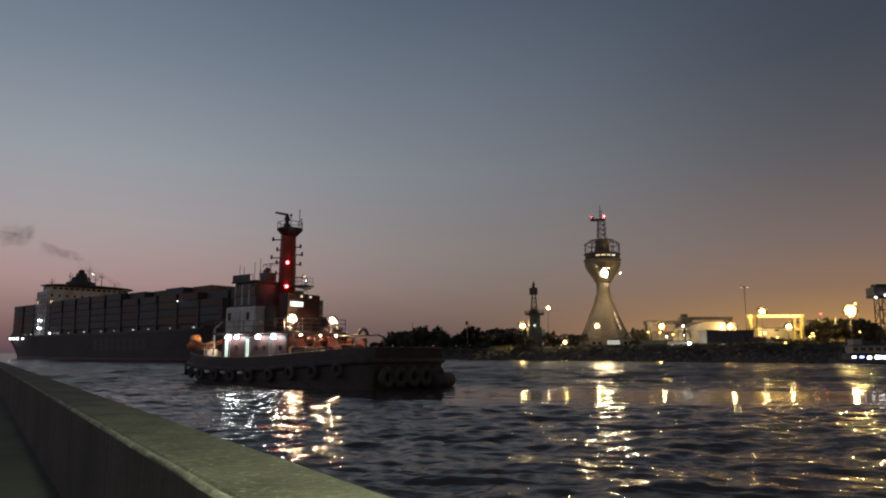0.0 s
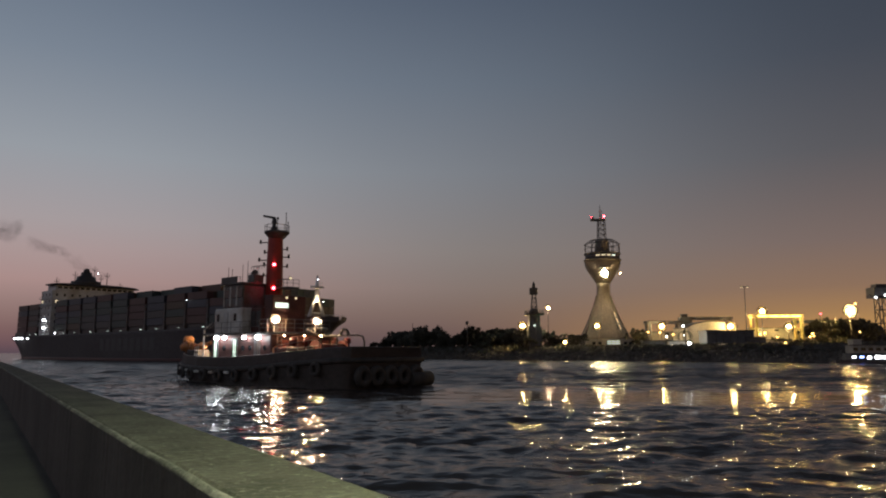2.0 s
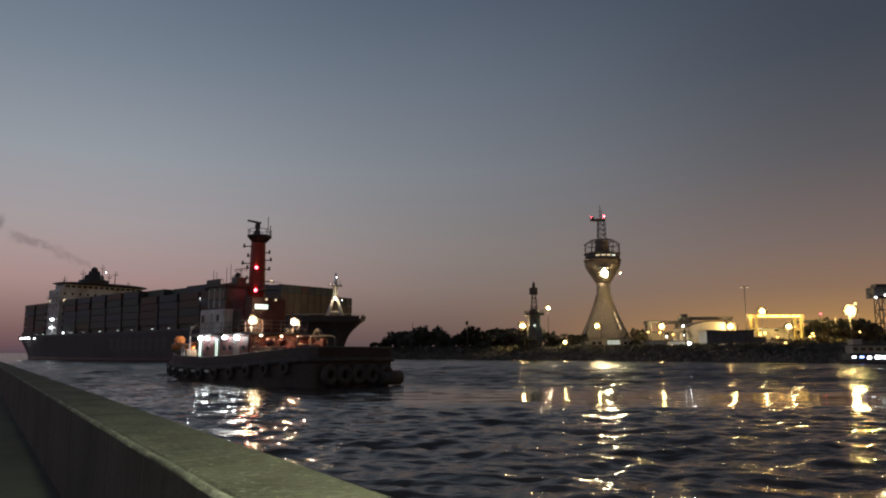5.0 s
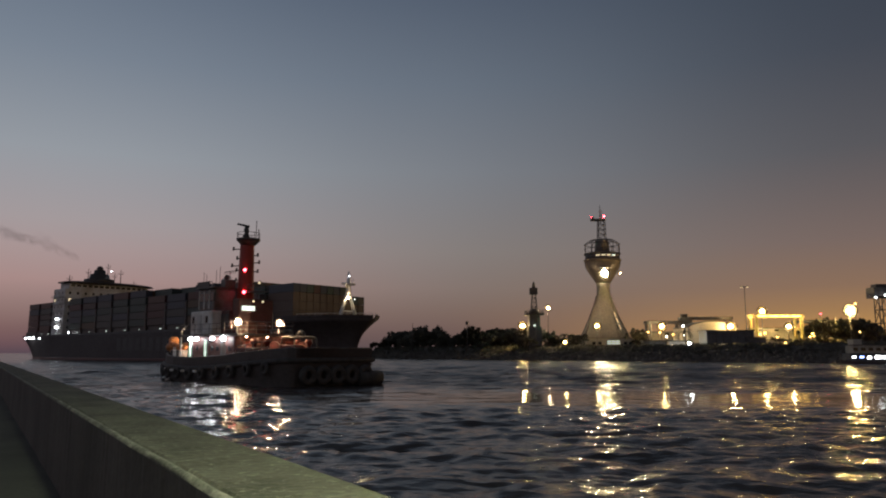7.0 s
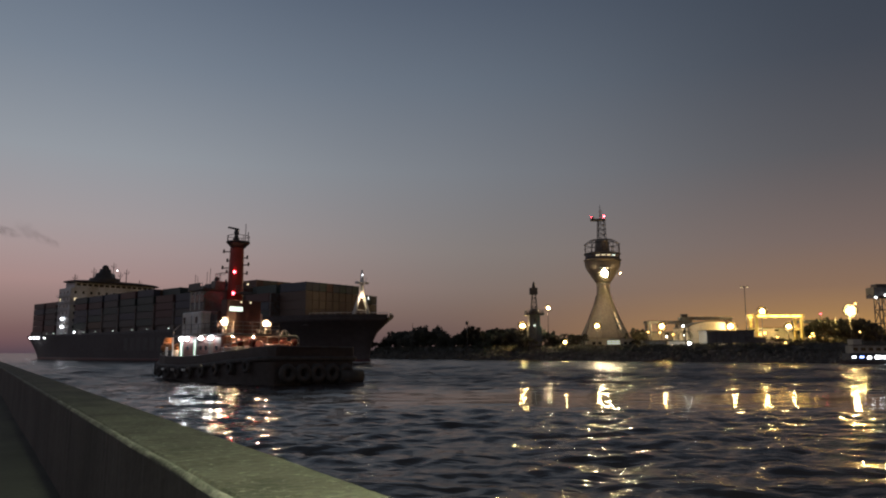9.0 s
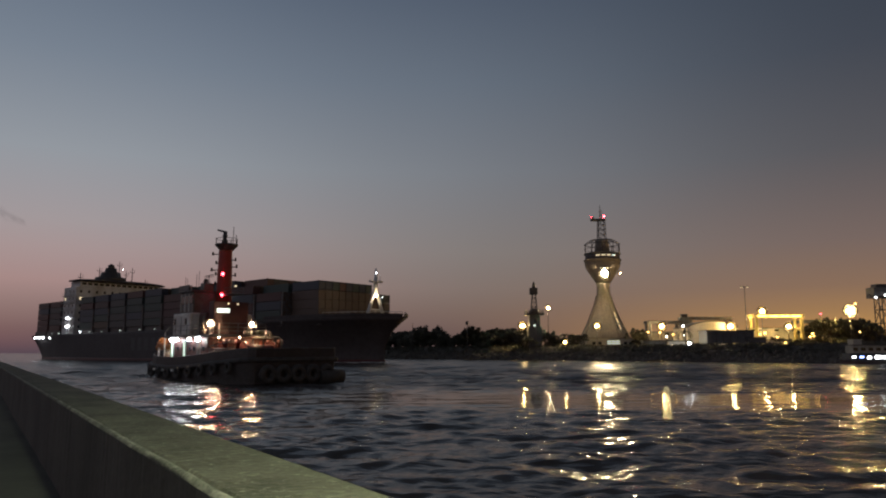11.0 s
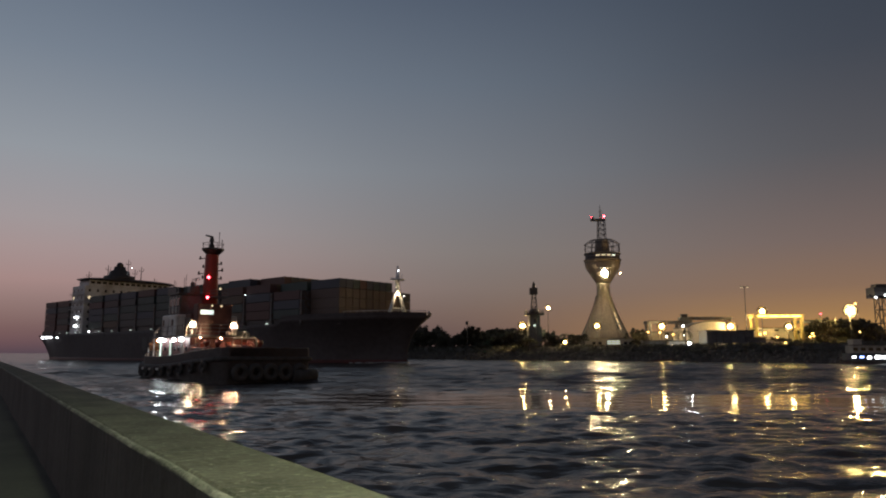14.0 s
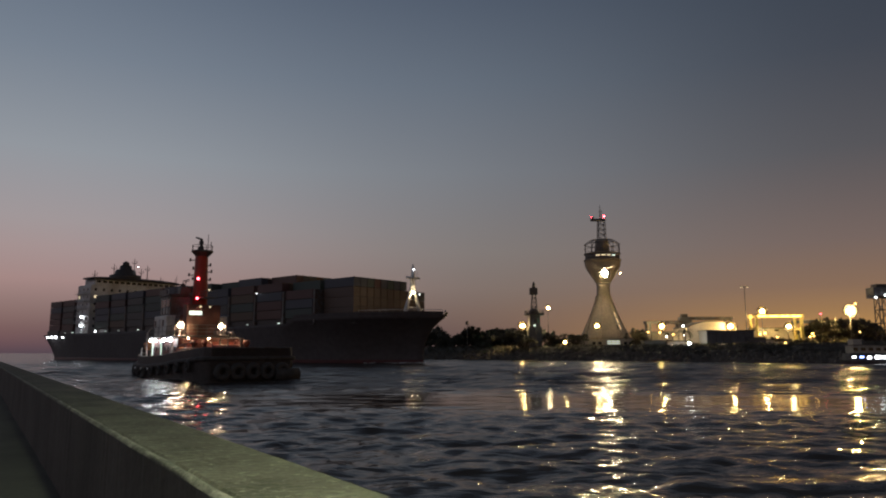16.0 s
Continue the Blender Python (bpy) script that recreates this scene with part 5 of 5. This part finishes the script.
    part("antenna_comb", bm, STEEL, tug)
    # dark block abaft the mast with its lit board
    ab = simple("aft_block", HOUSE_RED, tug, rounded, 1.62, 2.7, C - 2.0, C + 1.3, 4.38, 7.35, 0.1)
    for k in range(2):
        simple("lit_board", LIT_PANE, ab, rounded, 2.72, 2.82, -1.45 + 0.62 * k, -0.88 + 0.62 * k, 6.35, 6.72, 0.02, label="lit white board")
    for y, z in ((-0.4, 7.15), (0.5, 7.15)):
        simple("small_lamp", LIT_WARM, ab, ball, (2.78, y, z), 0.09)
    # stout red mast
    mx, my = -0.22, 0.55
    mast = simple("mast", MAST_RED, tug, turned, [(0.74, 6.4), (0.70, 8.6), (0.66, 10.6), (0.62, 12.2), (0.60, 12.75)], (mx, my, 0), 20, label="stout red painted mast")
    simple("mast_platform", DARK_STEEL, mast, turned, [(0.60, 12.3), (0.98, 12.7), (1.05, 12.78), (1.05, 12.9)], (mx + 0.15, my, 0), 16)
    bm = bmesh.new()
    for k in range(8):
        a = 2 * math.pi * k / 8
        rod(bm, (mx + 0.15 + 1.0 * math.cos(a), my + 1.0 * math.sin(a), 12.85), (mx + 0.15 + 1.0 * math.cos(a), my + 1.0 * math.sin(a), 13.4), 0.025, n=5)
    ring(bm, (mx + 0.15, my, 13.4), (0, 0, 1), 1.0, 0.025, 20, 5)
    part("platform_rail", bm, DARK_STEEL, mast)
    simple("radar_pedestal", DARK_STEEL, mast, turned, [(0.36, 12.8), (0.26, 13.3), (0.15, 13.5), (0.24, 13.75), (0.14, 14.1)], (mx - 0.25, my, 0), 12)
    simple("radar_scanner", DARK_STEEL, mast, rod, (mx - 1.78, my, 14.5), (mx - 0.2, my, 14.12), 0.09, 0.10, 8)
    for dx, dy, h, rr in ((0.62, -0.3, 13.95, 0.11), (1.1, 0.2, 14.4, 0.05), (0.85, 0.6, 13.7, 0.06)):
        simple("aerial", DARK_STEEL, mast, rod, (mx + dx, my + dy, 12.9), (mx + dx, my + dy, h), 0.03)
        simple("aerial_ball", DARK_STEEL, mast, ball, (mx + dx, my + dy, h), rr)
    for z, s, L in ((12.0, -1, 0.75), (11.4, 1, 0.45), (11.15, -1, 0.3), (10.75, 1, 0.6), (10.5, -1, 0.8), (10.1, -1, 0.3), (9.95, 1, 0.45), (8.9, 1, 0.75), (9.2, -1, 0.3)):
        r = 0.74 - 0.022 * (z - 6.4)
        bm = bmesh.new()
        d = Vector((0.78, 0.62, 0)) * s
        p = Vector((mx, my, z))
        rod(bm, p + d * r * 0.9, p + d * (r + L), 0.05, n=6)
        rod(bm, p + d * (r + L * 0.85) - Vector((0, 0, 0.1)), p + d * (r + L * 0.85) + Vector((0, 0, 0.22)), 0.085, n=6)
        part("lamp_bracket", bm, DARK_STEEL, mast)
    for z in (10.05, 8.1):
        r = 0.74 - 0.022 * (z - 6.4)
        simple("red_lamp", RED_LIGHT, mast, ball, (mx + r * 0.80, my - r * 0.68, z), 0.12, label="glowing red signal lamp")
    bm = bmesh.new()
    rounded(bm, mx + 0.6, mx + 2.3, my - 0.4, my + 0.9, 8.05, 8.15, 0.03)
    railing(bm, [(mx + 0.8, my - 0.35, 8.15), (mx + 2.2, my - 0.35, 8.15), (mx + 2.2, my + 0.85, 8.15)], 0.6, 0.02, 2, 0.5)
    part("side_platform", bm, STEEL, mast)
    simple("small_lamp", LIT_WARM, mast, ball, (mx + 1.9, my + 0.2, 8.85), 0.11)
    # floodlights on the after edge of the boat deck
    for (xx, yy), r, aim in (((4.82, -2.96), 0.16, (0.62, -0.78, -0.08)), ((5.19, 0.67), 0.135, (0.86, -0.51, -0.08))):
        post = simple("flood_post", WHITE, tug, rod, (xx - 0.3, yy + 0.12, 4.35), (xx - 0.3, yy + 0.12, 5.2), 0.05)
        # wide plate added to give the floodlight a halo
        simple("flood_halo_dish", HALO_PAINT_TUG, post, dish, (xx - 0.08, yy + 0.07, 5.27), 2.7 * r, aim)
        simple("flood_lens", TUG_FLOOD, post, ball, (xx, yy, 5.27), r, label="glowing warm floodlight")
    bm = bmesh.new()
    railing(bm, [(3.2, C - 3.5, 4.38), (5.3, C - 3.5, 4.38), (5.3, C + 1.6, 4.38)], 0.95, 0.03, 3, 0.9)
    part("boat_deck_railing", bm, STEEL, tug)
    bm = bmesh.new()
    railing(bm, [(-4.4, C - 3.5, 4.38), (3.2, C - 3.5, 4.38)], 0.85, 0.022, 2, 1.3)
    part("side_railing", bm, STEEL, tug)
    # lamps under the boat deck
    for xx, rr in ((-2.5, 0.13), (-1.4, 0.11), (1.3, 0.12), (3.1, 0.14)):
        simple("deck_lamp", TUG_COOL, tug, ball, (xx, C - 3.52, 4.0), rr * 1.45, 0.75, label="glowing white deck lamp")
    # fill lights added under the boat deck's after edge, raft canisters, ladder, life rings
    # extra lights to brighten the red after wall of the deckhouse
    for yy in (-2.5, -0.6, 1.0):
        simple("aft_fill_light", AFT_FILL, tug, ball, (4.95, C + yy, 4.12), 0.045, 0.8, label="small added fill light under the boat deck")
    for xx, yy in ((4.9, 0.1), (5.05, 1.2)):
        simple("life_raft", STEEL, tug, rod, (xx - 0.5, C + yy, 4.62), (xx - 0.5, C + yy + 0.7, 4.62), 0.2, n=14, label="grey life raft canister")
    bm = bmesh.new()
    for z0 in np.arange(1.9, 4.2, 0.3):
        rod(bm, (4.46, C - 2.75, z0), (4.46, C - 2.35, z0), 0.025, n=5)
    for yy in (-2.75, -2.35):
        rod(bm, (4.46, C + yy, 1.75), (4.46, C + yy, 5.0), 0.03, n=5)
    part("ladder", bm, STEEL, tug)
    for yy, zz in ((-2.95, 3.0), (-0.9, 2.9), (0.9, 3.1)):
        simple("life_ring", ORANGE, tug, ring, (4.42, C + yy + 0.15, zz), (1, 0, 0), 0.26, 0.07)
    bm = bmesh.new()
    railing(bm, [(5.6, C - 3.6, 2.55), (10.8, C - 4.0, 2.9)], 0.85, 0.025, 2, 1.3)
    part("after_railing", bm, STEEL, tug)
    # foredeck: covered windlass, davit, hidden fill light
    wl = bmesh.new()
    for k in range(7):
        f = k / 6
        ball(wl, (-11.0 + 2.9 * f, C - 1.3, 3.35 + 0.12 * math.sin(f * 7)), 0.46 - 0.08 * f, 0.9, 12)
    ws = part("windlass_cover", wl, ORANGE, tug, "orange canvas cover over the windlass")
    simple("bow_bollard", ORANGE, tug, turned, [(0.30, 2.0), (0.28, 3.4), (0.48, 3.7), (0.5, 4.1), (0.3, 4.35)], (-11.0, C - 1.0, 0), 14, label="orange bow bollard")
    simple("windlass_foot", DARK_STEEL, ws, rounded, -9.4, -7.6, C - 2.1, C - 0.9, 1.7, 3.1, 0.1)
    simple("davit", WHITE, tug, rod, (-4.7, C - 3.3, 1.7), (-4.7, C - 3.3, 4.75), 0.08)
    simple("davit_arm", WHITE, tug, rod, (-4.7, C - 3.3, 4.75), (-3.7, C - 3.2, 5.25), 0.07)
    bm = bmesh.new()
    railing(bm, [(-5.6, C - 3.55, 2.4), (-4.7, C - 3.75, 2.4)], 0.9, 0.03, 3, 0.45)
    part("bow_rail", bm, WHITE, tug)
    # light and post added out of sight to brighten the orange cover
    simple("bow_fill", BOW_FILL, tug, ball, (-6.4, C - 0.7, 3.6), 0.10, label="added amber fill light hidden on the foredeck")
    simple("fill_post", STEEL, tug, rod, (-6.4, C - 0.7, 1.6), (-6.4, C - 0.7, 3.52), 0.035)
    # canvas strung between the windlass and the house
    bm = bmesh.new()
    for k in range(6):
        u, v = k / 6, (k + 1) / 6
        rod(bm, (-9.2 + 4.0 * u, C - 2.2, 3.75 - 0.35 * math.sin(math.pi * u)), (-9.2 + 4.0 * v, C - 2.2, 3.75 - 0.35 * math.sin(math.pi * v)), 0.17, 0.17, 8)
    part("rolled_awning", bm, ORANGE, tug, "rolled ochre canvas over the foredeck")
    # after deck: towing hoop, staple, winch, vents
    hoop = bpy.data.curves.new("hoop", "CURVE")
    hoop.dimensions, hoop.bevel_depth = "3D", 0.07
    sp = hoop.splines.new("POLY")
    pts = [(6.2, 2.0), (6.2, 3.9), (6.4, 4.08), (10.5, 4.08), (10.85, 3.95), (11.0, 3.6), (11.0, 2.2)]
    sp.points.add(len(pts) - 1)
    for p, (xx, zz) in zip(sp.points, pts):
        p.co = (xx, C, zz, 1)
    hoop.materials.append(DARK_STEEL)
    new("towing_hoop", hoop).parent = tug
    simple("hoop_post", DARK_STEEL, tug, rod, (8.0, C, 2.0), (8.0, C, 4.05), 0.05)
    bm = bmesh.new()
    for i in range(10):
        a, b = math.pi * i / 10, math.pi * (i + 1) / 10
        rod(bm, (8.85 + 0.42 * math.cos(a), C, 4.1 + 0.42 * math.sin(a)), (8.85 + 0.42 * math.cos(b), C, 4.1 + 0.42 * math.sin(b)), 0.13, n=8)
    part("towing_staple", bm, DARK_STEEL, tug)
    simple("winch_drum", RED_PAINT, tug, rod, (7.2, C - 1.2, 2.9), (7.2, C + 1.2, 2.9), 0.6, n=18)
    for s in (-1, 1):
        simple("winch_cheek", RED_PAINT, tug, rod, (7.2, C + s * 1.25, 2.9), (7.2, C + s * 1.4, 2.9), 0.85, n=20)
        simple("bulwark_locker", RED_PAINT, tug, rounded, 5.2, 8.8, C + s * 3.2 - 0.4, C + s * 3.2 + 0.4, 1.75, 3.25, 0.08)
    for xx, yy in ((5.7, -2.2), (6.3, -1.4), (5.6, 1.9), (6.5, 2.4)):
        simple("vent", RED_PAINT, tug, turned, [(0.2, 1.75), (0.2, 3.5), (0.34, 3.6), (0.28, 3.95)], (xx, C + yy, 0), 12)
    bm = bmesh.new()
    rng = random.Random(8)
    for k in range(70):
        ball(bm, (rng.uniform(-13.5, -9.5), C + rng.uniform(-3.2, 2.5), 0.42), rng.uniform(0.06, 0.2), 0.4, 6)
    tagged(part("bow_wash", bm, FOAM, tug, "pale foam at the bow"), kind="stuff")
    return tug


TUG = tug_boat()


# ---- smoke from the funnel: thin veils in three drifting pieces ----
def smoke_material():
    m = bpy.data.materials.new("thin_smoke")
    m.use_nodes = True
    t = m.node_tree
    t.nodes.clear()
    out = t.nodes.new("ShaderNodeOutputMaterial")
    clear = t.nodes.new("ShaderNodeBsdfTransparent")
    grey = t.nodes.new("ShaderNodeBsdfDiffuse")
    grey.inputs[0].default_value = (0.24, 0.18, 0.17, 1)
    density = t.nodes.new("ShaderNodeAttribute")
    density.attribute_name = "veil"
    mix = t.nodes.new("ShaderNodeMixShader")
    t.links.new(density.outputs["Fac"], mix.inputs[0])
    t.links.new(clear.outputs[0], mix.inputs[1])
    t.links.new(grey.outputs[0], mix.inputs[2])
    t.links.new(mix.outputs[0], out.inputs[0])
    return m


SMOKE = smoke_material()


def smoke_piece(seed, length, height, r0, r1, thick):
    """Three billowing veils, one behind another, that thin out towards their edges."""
    verts, faces, dens = [], [], []
    nu, nv = 64, 28
    for layer in range(3):
        start = len(verts)
        for i in range(nu + 1):
            u = i / nu
            r = r0 + (r1 - r0) * u
            for j in range(nv + 1):
                v = 2 * j / nv - 1
                w = Vector((u * length * 0.22 + layer * 7 + seed * 13, v * r * 0.35, seed))
                sway = noise.noise(w * 0.7) * r * 0.6
                x = length * u + noise.noise(w + Vector((5, 0, 0))) * r * 0.5
                z = height * u + v * r + sway + layer * 0.15 * r
                verts.append((x, layer * 1.2 + noise.noise(w * 1.3) * 0.8, z))
                soft = (1 - v * v) ** 1.5 * min(1, 6 * u) * min(1, 5 * (1 - u))
                billow = max(0.15, 0.75 + 1.1 * noise.noise(w * 1.6) + 0.5 * noise.noise(w * 4.1))
                dens.append(min(0.9, thick * soft * billow))
        for i in range(nu):
            for j in range(nv):
                a = start + i * (nv + 1) + j
                faces.append((a, a + 1, a + nv + 2, a + nv + 1))
    me = bpy.data.meshes.new("smoke")
    me.from_pydata(verts, [], faces)
    me.polygons.foreach_set("use_smooth", np.ones(len(me.polygons), dtype=bool))
    me.materials.append(SMOKE)
    me.attributes.new("veil", "FLOAT", "POINT").data.foreach_set("value", np.array(dens, dtype=np.float32))
    return tagged(new("smoke", me), "thin drifting puff of grey funnel smoke", "smoke", "funnel smoke", kind="stuff")


PUFFS = [(smoke_piece(1, -17, -1.0, 5.0, 6.5, 0.16), (-193.5, 330, 58.0), (-240.3, 330, 74.4)), (smoke_piece(2, -23, 7.0, 1.8, 3.8, 0.13), (-169.5, 332, 46.0), (-218.5, 332, 64.0)),
         (smoke_piece(4, -24, 11, 1.6, 4.0, 0.08), (-150.7, 334, 32.5), (-200.0, 334, 63.6))]


# ---- what moves ----
def motions():
    times = [0.0, 0.1, 0.5] + [float(k) for k in range(1, 16)] + [15.5, 15.9, 16.0]
    a = radians(-41.29)
    walk(SHIP, [(t, pose(0.1 + 2.884 * (t - 16) * math.cos(a), 182.0 + 2.884 * (t - 16) * math.sin(a), 0, 0, 0, -41.29)) for t in times])
    rows = []
    for t in times:
        k = t / 16
        x = 1.17 * (-12.904 * (1 - k) - 24.425 * k + 0.858 * k * (1 - k))
        y = 1.17 * (57.014 * (1 - k) + 70.002 * k - 1.984 * k * (1 - k))
        h = -0.780 * (1 - k) - 0.867 * k + 0.034 * k * (1 - k)
        rows.append((t, pose(x, y, -0.476 + 0.03 * math.sin(1.7 * t), 0.4 * math.sin(1.3 * t), 0.2 * math.sin(1.1 * t + 1), math.degrees(h) + 6.1 - 10.0 * k + 2.0 * k * k)))
    walk(TUG, rows)
    walk(sea, [(t, pose(-0.42 * t, -0.30 * t, 0)) for t in times])
    for ob, p, q in PUFFS:
        walk(ob, [(t, Matrix.Translation(Vector(p).lerp(Vector(q), t / 16 + 1.5 * max(0.0, (t - 7) / 9) ** 2))) for t in times])
    for (sleeve, at), flashes in SHUTTERS:
        keys = {0.0: 0.0, 16.0: 0.0}
        for f in flashes:
            for dt, turn in ((-0.4, 0), (-0.3, -45), (-0.2, -90), (0.2, -90), (0.3, -45), (0.4, 0)):
                keys[round(f + dt, 2)] = turn
        # closed: the slot (centred on 45 degrees) looks along the bank; open: towards the viewer
        walk(sleeve, [(t, pose(*at, 0, 0, -45 + keys[t])) for t in sorted(keys)])


motions()
